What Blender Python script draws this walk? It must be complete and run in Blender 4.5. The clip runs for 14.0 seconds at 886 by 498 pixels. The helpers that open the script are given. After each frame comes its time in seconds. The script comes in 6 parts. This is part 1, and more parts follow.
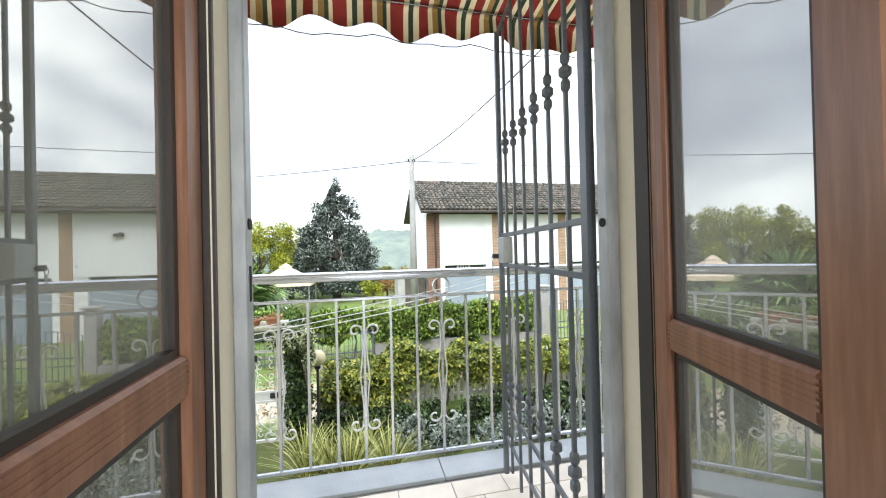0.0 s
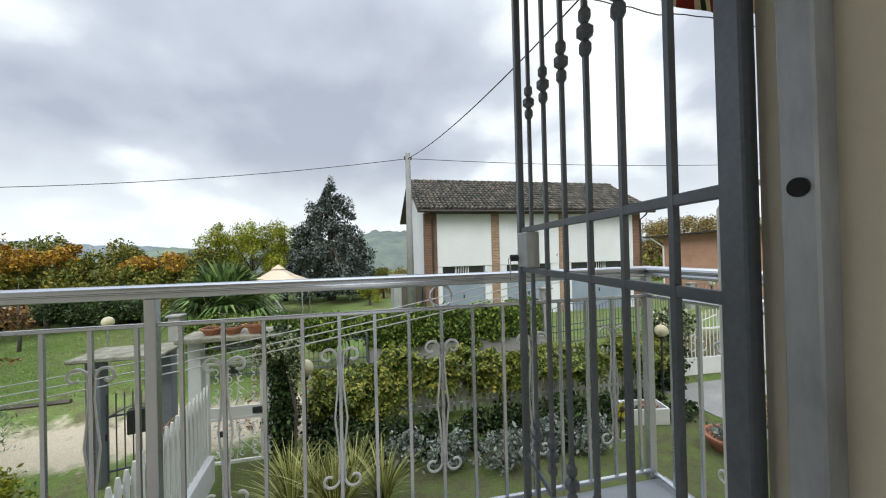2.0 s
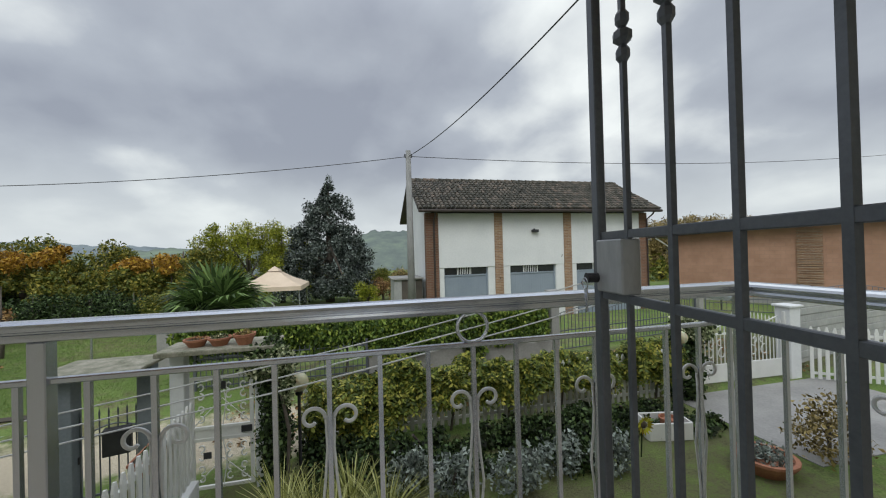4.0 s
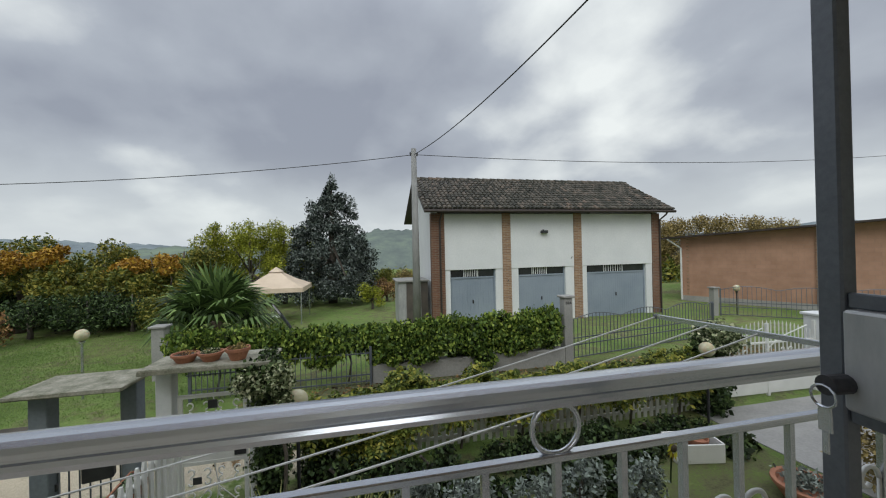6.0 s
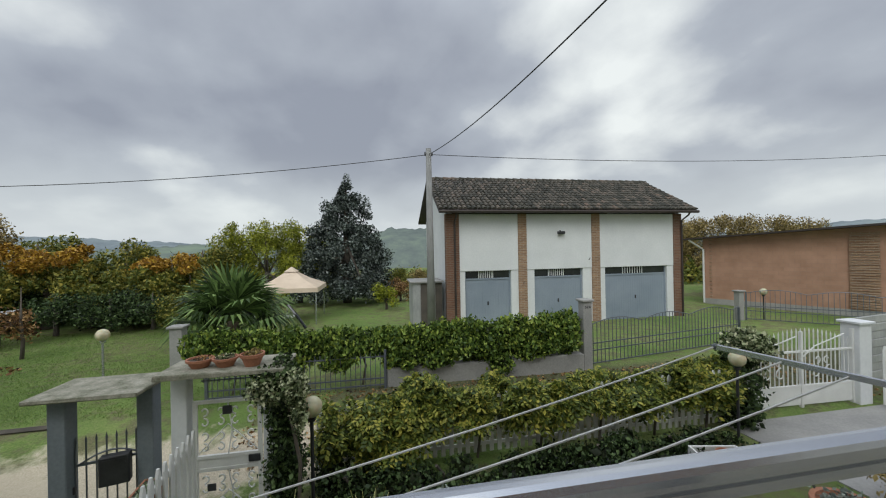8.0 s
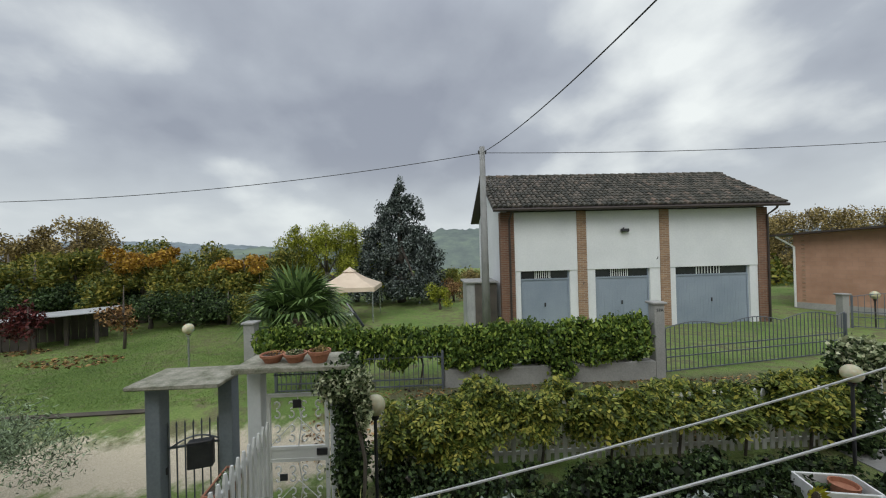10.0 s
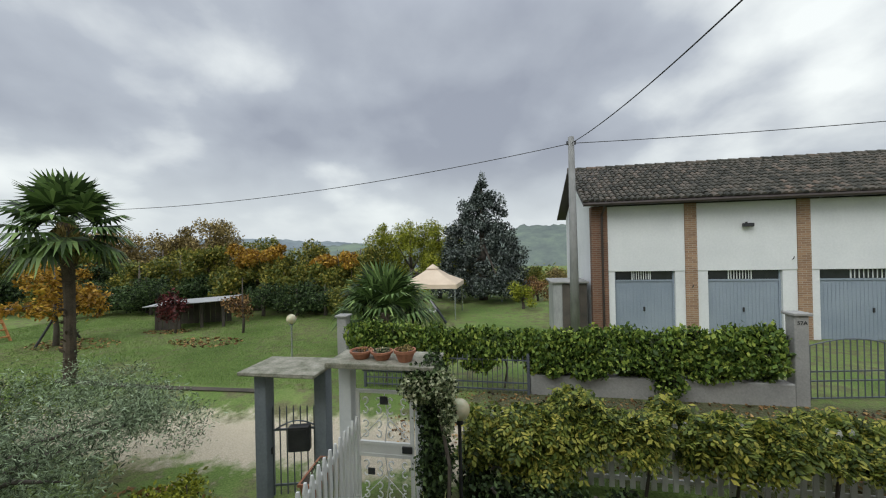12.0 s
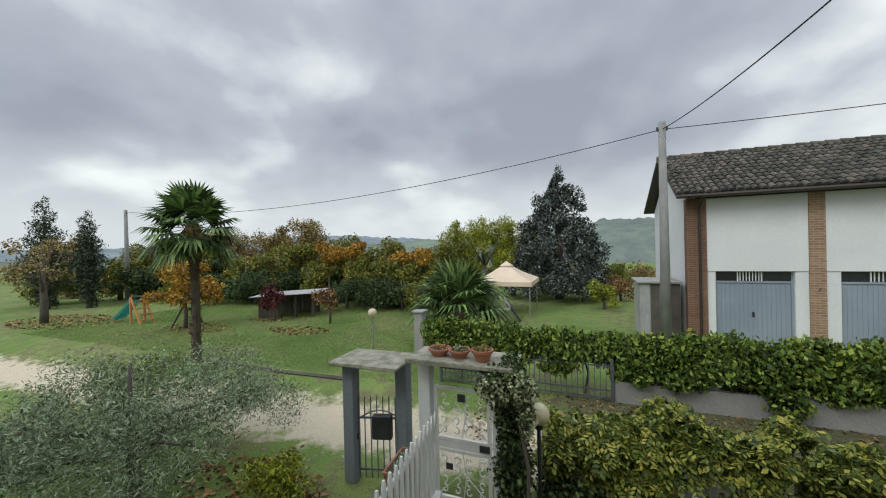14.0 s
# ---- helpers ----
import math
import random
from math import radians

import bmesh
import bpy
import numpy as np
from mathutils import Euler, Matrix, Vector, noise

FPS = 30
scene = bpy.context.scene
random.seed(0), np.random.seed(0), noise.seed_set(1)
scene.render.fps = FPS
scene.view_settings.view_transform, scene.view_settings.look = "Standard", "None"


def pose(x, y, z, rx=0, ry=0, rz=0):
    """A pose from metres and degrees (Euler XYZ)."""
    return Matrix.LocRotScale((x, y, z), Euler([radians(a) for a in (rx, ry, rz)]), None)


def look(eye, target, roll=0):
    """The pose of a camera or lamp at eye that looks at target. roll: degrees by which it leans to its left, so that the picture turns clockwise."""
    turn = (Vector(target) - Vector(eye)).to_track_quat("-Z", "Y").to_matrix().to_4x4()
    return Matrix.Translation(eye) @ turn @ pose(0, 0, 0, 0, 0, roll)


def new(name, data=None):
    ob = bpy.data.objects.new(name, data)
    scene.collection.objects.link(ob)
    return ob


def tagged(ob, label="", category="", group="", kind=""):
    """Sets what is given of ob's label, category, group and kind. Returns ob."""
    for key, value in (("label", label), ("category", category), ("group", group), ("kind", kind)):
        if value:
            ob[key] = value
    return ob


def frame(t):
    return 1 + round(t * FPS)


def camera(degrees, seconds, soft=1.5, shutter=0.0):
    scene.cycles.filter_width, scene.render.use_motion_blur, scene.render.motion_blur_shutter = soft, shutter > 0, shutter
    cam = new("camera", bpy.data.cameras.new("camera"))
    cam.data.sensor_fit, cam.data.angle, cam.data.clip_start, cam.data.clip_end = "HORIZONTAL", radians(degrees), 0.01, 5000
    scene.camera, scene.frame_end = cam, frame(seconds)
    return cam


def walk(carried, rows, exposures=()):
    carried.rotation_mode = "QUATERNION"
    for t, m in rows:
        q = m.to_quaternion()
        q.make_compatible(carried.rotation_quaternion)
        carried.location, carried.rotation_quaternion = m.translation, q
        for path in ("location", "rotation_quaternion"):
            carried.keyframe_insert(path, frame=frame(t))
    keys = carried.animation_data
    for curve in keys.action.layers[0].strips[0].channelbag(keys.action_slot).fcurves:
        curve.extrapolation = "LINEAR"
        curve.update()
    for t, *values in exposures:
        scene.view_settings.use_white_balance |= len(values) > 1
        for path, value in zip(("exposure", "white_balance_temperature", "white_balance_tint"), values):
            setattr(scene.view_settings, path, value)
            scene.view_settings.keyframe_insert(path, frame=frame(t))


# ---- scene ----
cam = camera(101.4, 14.0, soft=1.1)
PATH = [
    (0, (-0.183, -1.076, 1.13), (0.248, 0.877, 1.142), -1.3),
    (0.5, (-0.167, -0.939, 1.119), (0.267, 1.013, 1.128), -1.5),
    (1, (-0.14, -0.799, 1.118), (0.298, 1.152, 1.132), -1.3),
    (1.5, (-0.106, -0.668, 1.121), (0.338, 1.282, 1.132), -1.1),
    (2, (-0.084, -0.558, 1.128), (0.362, 1.392, 1.144), -1.4),
    (2.5, (-0.066, -0.464, 1.121), (0.382, 1.485, 1.138), -1.4),
    (4.8, (-0.089, 0.235, 1.237), (0.364, 2.183, 1.248), -1.6),
    (5, (-0.085, 0.292, 1.252), (0.365, 2.241, 1.261), -1.7),
    (5.5, (-0.1, 0.396, 1.279), (0.343, 2.346, 1.288), -1.5),
    (6, (-0.096, 0.491, 1.296), (0.339, 2.443, 1.305), -1.3),
    (6.5, (-0.128, 0.555, 1.324), (0.307, 2.507, 1.336), -1.3),
    (7, (-0.123, 0.631, 1.343), (0.297, 2.587, 1.353), -1.2),
    (7.5, (-0.108, 0.655, 1.385), (0.289, 2.615, 1.39), -1.1),
    (10, (-0.26, 0.838, 1.36), (-0.17, 2.836, 1.373), -1.5),
    (10.5, (-0.295, 0.889, 1.362), (-0.306, 2.889, 1.374), -1.6),
    (11, (-0.339, 0.917, 1.359), (-0.451, 2.914, 1.372), -1.2),
    (11.5, (-0.345, 1.086, 1.372), (-0.585, 3.072, 1.383), -1.0),
    (12, (-0.341, 1.101, 1.403), (-0.694, 3.069, 1.408), -1.3),
    (12.5, (-0.352, 1.1, 1.424), (-0.808, 3.048, 1.423), -1.5),
    (13, (-0.365, 1.101, 1.433), (-0.92, 3.022, 1.438), -1.4),
    (13.5, (-0.41, 1.1, 1.441), (-1.055, 2.993, 1.431), -1.2),
    (14, (-0.419, 1.101, 1.461), (-1.151, 2.962, 1.452), -1.4),
]
walk(cam, [(t, look(eye, target, roll)) for t, eye, target, roll in PATH], [(0, 1.75), (0.5, 1.35), (1.0, 1.0), (1.5, 0.85), (2.0, 0.55), (2.5, 0.35), (5.0, -0.08), (10.0, -0.05), (13.0, 0.1), (14, 0.1)])

# ---------------------------------------------------------------- world and light
world = bpy.data.worlds.new("overcast_sky")
scene.world = world
world.use_nodes = True


def build_world(nt):
    nt.nodes.clear()
    N, L = nt.nodes.new, nt.links.new
    out, bg = N("ShaderNodeOutputWorld"), N("ShaderNodeBackground")
    sky = N("ShaderNodeTexSky")
    sky.sky_type, sky.sun_disc = "NISHITA", False
    sky.sun_elevation, sky.sun_rotation = radians(48), radians(150)
    sky.air_density, sky.dust_density = 1.6, 4.0
    geo = N("ShaderNodeTexCoord")
    sep = N("ShaderNodeSeparateXYZ")
    L(geo.outputs["Generated"], sep.inputs[0])

    def m(op, a, b=None, c=None):
        n = N("ShaderNodeMath")
        n.operation = op
        for i, v in enumerate((a, b, c)):
            if v is None:
                continue
            if isinstance(v, (int, float)):
                n.inputs[i].default_value = v
            else:
                L(v, n.inputs[i])
        return n.outputs[0]

    up = m("MAXIMUM", sep.outputs[2], 0.0)
    flat = m("ADD", up, 0.40)
    comb = N("ShaderNodeCombineXYZ")
    L(m("DIVIDE", sep.outputs[0], flat), comb.inputs[0])
    L(m("DIVIDE", sep.outputs[1], flat), comb.inputs[1])

    def cloud(scale, detail, rough, shift, dist=0.5):
        n = N("ShaderNodeTexNoise")
        n.inputs["Scale"].default_value = scale
        n.inputs["Detail"].default_value = detail
        n.inputs["Roughness"].default_value = rough
        n.inputs["Distortion"].default_value = dist
        mp = N("ShaderNodeMapping")
        mp.inputs["Location"].default_value = shift
        mp.inputs["Scale"].default_value = (1.0, 0.95, 1)
        mp.inputs["Rotation"].default_value = (0, 0, radians(67))
        L(comb.outputs[0], mp.inputs[0])
        L(mp.outputs[0], n.inputs["Vector"])
        return n.outputs["Fac"]

    big = cloud(1.35, 3.0, 0.5, (3.1, 2.2, 0.0), 0.2)
    fine = cloud(3.4, 6.0, 0.52, (3.0, 5.0, 2.0), 0.1)
    mixv = m("ADD", m("MULTIPLY", big, 0.72), m("MULTIPLY", fine, 0.28))
    ramp = N("ShaderNodeValToRGB")
    e = ramp.color_ramp.elements
    e[0].position, e[0].color = 0.38, (0.30, 0.325, 0.385, 1)
    e[1].position, e[1].color = 0.65, (0.87, 0.91, 0.90, 1)
    mid = ramp.color_ramp.elements.new(0.51)
    mid.color = (0.425, 0.46, 0.515, 1)
    L(mixv, ramp.inputs[0])
    # pale band low over the horizon
    band = N("ShaderNodeMapRange")
    band.interpolation_type = "SMOOTHSTEP"
    L(up, band.inputs["Value"])
    for k, v in (("From Min", 0.0), ("From Max", 0.26), ("To Min", 0.85), ("To Max", 0.0)):
        band.inputs[k].default_value = v
    hz = N("ShaderNodeMixRGB")
    hz.inputs[2].default_value = (0.675, 0.735, 0.765, 1)
    L(band.outputs[0], hz.inputs[0])
    L(ramp.outputs[0], hz.inputs[1])
    # an overcast sky is brighter towards the zenith
    zen = N("ShaderNodeMapRange")
    zen.interpolation_type = "SMOOTHSTEP"
    L(up, zen.inputs["Value"])
    for k, v in (("From Min", 0.5), ("From Max", 1.0), ("To Min", 1.0), ("To Max", 3.0)):
        zen.inputs[k].default_value = v
    mul = N("ShaderNodeVectorMath")
    mul.operation = "SCALE"
    L(hz.outputs[0], mul.inputs[0])
    L(zen.outputs[0], mul.inputs["Scale"])
    # a little of the clear sky's colour shines through
    add = N("ShaderNodeVectorMath")
    add.operation = "MULTIPLY_ADD"
    L(sky.outputs[0], add.inputs[0])
    add.inputs[1].default_value = (0.012, 0.012, 0.012)
    L(mul.outputs[0], add.inputs[2])
    L(add.outputs[0], bg.inputs["Color"])
    bg.inputs["Strength"].default_value = 1.0
    L(bg.outputs[0], out.inputs[0])


build_world(world.node_tree)
sun_data = bpy.data.lights.new("sun", "SUN")
sun_data.energy, sun_data.angle, sun_data.color = 1.4, radians(35), (0.97, 1.0, 0.97)
sun = new("sun", sun_data)
sun.matrix_world = look((-6, -8, 16), (3, 8, 0))

# ---------------------------------------------------------------- materials


class Mat:
    """A small node-graph builder round one Principled material."""

    def __init__(self, name, rough=0.6, metal=0.0, spec=0.5):
        self.m = bpy.data.materials.new(name)
        self.m.use_nodes = True
        self.nt = self.m.node_tree
        self.b = self.nt.nodes["Principled BSDF"]
        self.b.inputs["Roughness"].default_value = rough
        self.b.inputs["Metallic"].default_value = metal
        self.b.inputs["Specular IOR Level"].default_value = spec
        self.tc = self.n("ShaderNodeTexCoord").outputs["Object"]

    def n(self, kind):
        return self.nt.nodes.new(kind)

    def l(self, a, b):
        self.nt.links.new(a, b)

    def noise(self, scale, detail=4.0, rough=0.55, vec=None, stretch=None):
        t = self.n("ShaderNodeTexNoise")
        t.inputs["Scale"].default_value = scale
        t.inputs["Detail"].default_value = detail
        t.inputs["Roughness"].default_value = rough
        v = vec or self.tc
        if stretch:
            mp = self.n("ShaderNodeMapping")
            mp.inputs["Scale"].default_value = stretch
            self.l(v, mp.inputs[0])
            v = mp.outputs[0]
        self.l(v, t.inputs["Vector"])
        return t.outputs["Fac"]

    def ramp(self, fac, stops):
        r = self.n("ShaderNodeValToRGB")
        e = r.color_ramp.elements
        while len(e) < len(stops):
            e.new(0.5)
        for k, (p, c) in zip(e, stops):
            k.position, k.color = p, (*c, 1)
        self.l(fac, r.inputs[0])
        return r.outputs[0]

    def mix(self, fac, a, b, mode="MIX"):
        x = self.n("ShaderNodeMixRGB")
        x.blend_type = mode
        for i, v in enumerate((fac, a, b)):
            if isinstance(v, (int, float)):
                x.inputs[i].default_value = v
            elif isinstance(v, tuple):
                x.inputs[i].default_value = (*v, 1)
            else:
                self.l(v, x.inputs[i])
        return x.outputs[0]

    def math(self, op, a, b=0.0):
        x = self.n("ShaderNodeMath")
        x.operation = op
        for i, v in enumerate((a, b)):
            if isinstance(v, (int, float)):
                x.inputs[i].default_value = v
            else:
                self.l(v, x.inputs[i])
        return x.outputs[0]

    def color(self, c):
        if isinstance(c, tuple):
            self.b.inputs["Base Color"].default_value = (*c, 1)
        else:
            self.l(c, self.b.inputs["Base Color"])
        return self

    def rough(self, fac, lo, hi):
        r = self.n("ShaderNodeMapRange")
        r.inputs["To Min"].default_value, r.inputs["To Max"].default_value = lo, hi
        self.l(fac, r.inputs["Value"])
        self.l(r.outputs[0], self.b.inputs["Roughness"])
        return self

    def bump(self, height, strength=0.3, dist=0.01):
        n = self.n("ShaderNodeBump")
        n.inputs["Strength"].default_value = strength
        n.inputs["Distance"].default_value = dist
        self.l(height, n.inputs["Height"])
        self.l(n.outputs[0], self.b.inputs["Normal"])
        return self

    def island(self):
        return self.n("ShaderNodeNewGeometry").outputs["Random Per Island"]

    def obrand(self):
        return self.n("ShaderNodeObjectInfo").outputs["Random"]


def two_scale(name, lo, hi, s1, s2, rough=0.7, metal=0.0, bump=0.25, dist=0.004, stretch=None, spec=0.5):
    """Base colour between lo and hi by a broad and a fine noise, with relief from the fine one."""
    k = Mat(name, rough, metal, spec)
    broad, fine = k.noise(s1, 4), k.noise(s2, 5, 0.65, stretch=stretch)
    f = k.math("ADD", k.math("MULTIPLY", broad, 0.55), k.math("MULTIPLY", fine, 0.45))
    k.color(k.ramp(f, [(0.32, lo), (0.68, hi)]))
    k.rough(fine, max(rough - 0.12, 0.05), min(rough + 0.12, 1.0))
    k.bump(fine, bump, dist)
    return k.m


def leaf_mat(name, stops, rough=0.42, trans=0.13, patch=0.0):
    """Leaves: a colour per leaf, some light passing through."""
    k = Mat(name, rough + 0.1, 0.0, 0.22)
    stops = [(q, tuple(min(v * (0.22 + 1.75 * q), 0.62) for v in c)) for q, c in stops]
    f = k.island()
    if patch:
        f = k.math("ADD", k.math("MULTIPLY", f, 1 - patch), k.math("MULTIPLY", k.noise(0.9, 3), patch))
    col = k.ramp(f, stops)
    k.color(col)
    tr = k.n("ShaderNodeBsdfTranslucent")
    k.l(col, tr.inputs["Color"])
    mx = k.n("ShaderNodeMixShader")
    mx.inputs[0].default_value = trans
    k.l(k.b.outputs[0], mx.inputs[1])
    k.l(tr.outputs[0], mx.inputs[2])
    k.l(mx.outputs[0], k.nt.nodes["Material Output"].inputs[0])
    return k.m


PAINT_WHITE = two_scale("white_wall_paint", (0.60, 0.615, 0.625), (0.745, 0.755, 0.76), 0.7, 14, 0.85, bump=0.2)
WHITE_METAL = two_scale("white_gate_paint", (0.62, 0.62, 0.60), (0.80, 0.80, 0.78), 2.0, 60, 0.45, bump=0.15)
GREY_METAL = two_scale("grey_iron_paint", (0.085, 0.097, 0.115), (0.15, 0.165, 0.19), 5.0, 90, 0.40, 0.3, bump=0.25, dist=0.002)


def make_rail_paint():
    k = Mat("grey_rail_paint", 0.3, 0.8)
    k.color(k.ramp(k.noise(1.3, 3), [(0.3, (0.52, 0.545, 0.59)), (0.7, (0.60, 0.625, 0.665))]))
    k.rough(k.noise(3.5, 3), 0.20, 0.28)
    return k.m


RAIL_METAL = make_rail_paint()
DARK_METAL = two_scale("dark_iron", (0.02, 0.02, 0.023), (0.05, 0.05, 0.055), 5.0, 90, 0.5, 0.2)
PALE_METAL = two_scale("pale_scroll_paint", (0.55, 0.56, 0.56), (0.74, 0.75, 0.74), 5.0, 90, 0.4, 0.1)
STEEL_FRAME = two_scale("grey_steel_frame", (0.26, 0.275, 0.295), (0.46, 0.475, 0.49), 2.5, 40, 0.45, 0.3, stretch=(1, 1, 0.3))
BLACK = two_scale("black_hole", (0.004, 0.004, 0.004), (0.01, 0.01, 0.01), 3, 30, 0.8)
CREAM = two_scale("cream_plaster", (0.76, 0.69, 0.55), (0.85, 0.79, 0.65), 1.2, 40, 0.85, bump=0.3)
CONCRETE = two_scale("grey_concrete", (0.22, 0.22, 0.21), (0.38, 0.37, 0.35), 1.1, 22, 0.9, bump=0.5, dist=0.01)
MOSSY = two_scale("mossy_stone_slab", (0.085, 0.095, 0.05), (0.40, 0.375, 0.31), 6.0, 34, 0.9, bump=0.5, dist=0.008)
STONE_EDGE = two_scale("speckled_stone", (0.26, 0.29, 0.32), (0.44, 0.47, 0.50), 3.0, 130, 0.55, bump=0.15, dist=0.002)
TERRACOTTA = two_scale("terracotta", (0.26, 0.10, 0.055), (0.42, 0.19, 0.11), 5.0, 40, 0.8)
BARK = two_scale("tree_bark", (0.05, 0.042, 0.035), (0.15, 0.125, 0.10), 4.0, 22, 0.95, bump=0.8, dist=0.03, stretch=(1, 1, 0.25))
PALM_BARK = two_scale("palm_trunk_fibre", (0.035, 0.028, 0.02), (0.12, 0.09, 0.06), 5.0, 40, 0.95, bump=0.9, dist=0.03)
WOOD_DARK = two_scale("weathered_boards", (0.05, 0.045, 0.04), (0.13, 0.11, 0.09), 2.0, 24, 0.9, stretch=(8, 8, 0.6))
ZINC = two_scale("weathered_sheet_metal", (0.26, 0.27, 0.27), (0.46, 0.46, 0.45), 1.6, 24, 0.6, 0.15, stretch=(1, 1, 0.3))
CANVAS = two_scale("beige_canvas", (0.52, 0.41, 0.30), (0.68, 0.56, 0.43), 1.5, 60, 0.85, bump=0.2)
POLE_CONC = two_scale("pole_concrete", (0.17, 0.17, 0.165), (0.30, 0.30, 0.29), 1.0, 18, 0.9, bump=0.4, stretch=(1, 1, 0.2))
ROPE = two_scale("pale_line", (0.55, 0.56, 0.54), (0.7, 0.7, 0.68), 4, 60, 0.6)
CABLE = two_scale("black_cable", (0.015, 0.015, 0.016), (0.04, 0.04, 0.04), 4, 60, 0.6)
DOOR_BLUE = two_scale("blue_grey_garage_steel", (0.20, 0.245, 0.30), (0.29, 0.335, 0.39), 0.8, 20, 0.5, bump=0.2)
DARK_GLASS = two_scale("dark_window", (0.012, 0.014, 0.016), (0.03, 0.033, 0.036), 2, 10, 0.15)
BROWN_PAINT = two_scale("dark_brown_gutter", (0.022, 0.016, 0.013), (0.05, 0.036, 0.03), 3, 30, 0.5)
TEAL = two_scale("teal_cloth", (0.02, 0.10, 0.10), (0.04, 0.17, 0.16), 4, 60, 0.8)
GREY_POST = two_scale("grey_painted_pillar", (0.14, 0.165, 0.19), (0.23, 0.255, 0.28), 1.6, 26, 0.8, bump=0.4)
SLIDE_TEAL = two_scale("turquoise_plastic", (0.06, 0.32, 0.30), (0.12, 0.44, 0.40), 3, 40, 0.4)
ORANGE_WOOD = two_scale("orange_stained_wood", (0.36, 0.15, 0.04), (0.52, 0.24, 0.08), 3, 30, 0.7, stretch=(1, 1, 6))
ROOM_PLASTER = two_scale("room_plaster", (0.62, 0.58, 0.50), (0.72, 0.68, 0.60), 1.0, 30, 0.9)


def make_wood_door():
    k = Mat("reddish_brown_door_wood", 0.38)
    grain = k.noise(9, 6, 0.6, stretch=(6, 6, 0.5))
    broad = k.noise(2.2, 3)
    f = k.math("ADD", k.math("MULTIPLY", grain, 0.6), k.math("MULTIPLY", broad, 0.4))
    k.color(k.ramp(f, [(0.3, (0.15, 0.066, 0.041)), (0.55, (0.29, 0.138, 0.082)), (0.75, (0.43, 0.23, 0.145))]))
    k.bump(grain, 0.25, 0.003)
    return k.m


def make_glass():
    k = Mat("window_glass", 0.02)
    nt = k.nt
    tr, gl, mx = k.n("ShaderNodeBsdfTransparent"), k.n("ShaderNodeBsdfGlossy"), k.n("ShaderNodeMixShader")
    tr.inputs["Color"].default_value = (0.86, 0.90, 0.87, 1)
    gl.inputs["Roughness"].default_value = 0.0
    fr = k.n("ShaderNodeFresnel")
    fr.inputs["IOR"].default_value = 5.0
    k.l(fr.outputs[0], mx.inputs[0])
    k.l(tr.outputs[0], mx.inputs[1])
    k.l(gl.outputs[0], mx.inputs[2])
    # a thin uneven film of dust on the panes
    dust, dm = k.n("ShaderNodeBsdfTranslucent"), k.n("ShaderNodeMixShader")
    dust.inputs["Color"].default_value = (0.80, 0.82, 0.80, 1)
    film = k.n("ShaderNodeMapRange")
    film.inputs["To Min"].default_value, film.inputs["To Max"].default_value = 0.05, 0.22
    k.l(k.noise(1.6, 3, stretch=(2.5, 2.5, 0.5)), film.inputs["Value"])
    k.l(film.outputs[0], dm.inputs[0])
    k.l(mx.outputs[0], dm.inputs[1])
    k.l(dust.outputs[0], dm.inputs[2])
    k.l(dm.outputs[0], nt.nodes["Material Output"].inputs[0])
    return k.m


def make_brick(name, scale, c1, c2, mortar, row=0.07, width=0.25):
    """Coursed bricks on walls that run along x or y: u is x + y, v is z."""
    k = Mat(name, 0.9)
    sep, cmb = k.n("ShaderNodeSeparateXYZ"), k.n("ShaderNodeCombineXYZ")
    k.l(k.tc, sep.inputs[0])
    k.l(k.math("ADD", sep.outputs[0], sep.outputs[1]), cmb.inputs[0])
    k.l(sep.outputs[2], cmb.inputs[1])
    t = k.n("ShaderNodeTexBrick")
    t.inputs["Scale"].default_value = scale
    t.inputs["Color1"].default_value, t.inputs["Color2"].default_value, t.inputs["Mortar"].default_value = (*c1, 1), (*c2, 1), (*mortar, 1)
    t.inputs["Mortar Size"].default_value = 0.008
    t.inputs["Brick Width"].default_value, t.inputs["Row Height"].default_value = width, row
    k.l(cmb.outputs[0], t.inputs["Vector"])
    stain = k.noise(1.3, 5)
    k.color(k.mix(0.55, t.outputs["Color"], k.ramp(stain, [(0.3, (0.55, 0.5, 0.46)), (0.7, (1, 1, 1))]), "MULTIPLY"))
    k.bump(k.math("ADD", k.math("MULTIPLY", t.outputs["Fac"], -1.0), k.math("MULTIPLY", k.noise(30, 4), 0.4)), 0.6, 0.012)
    return k.m


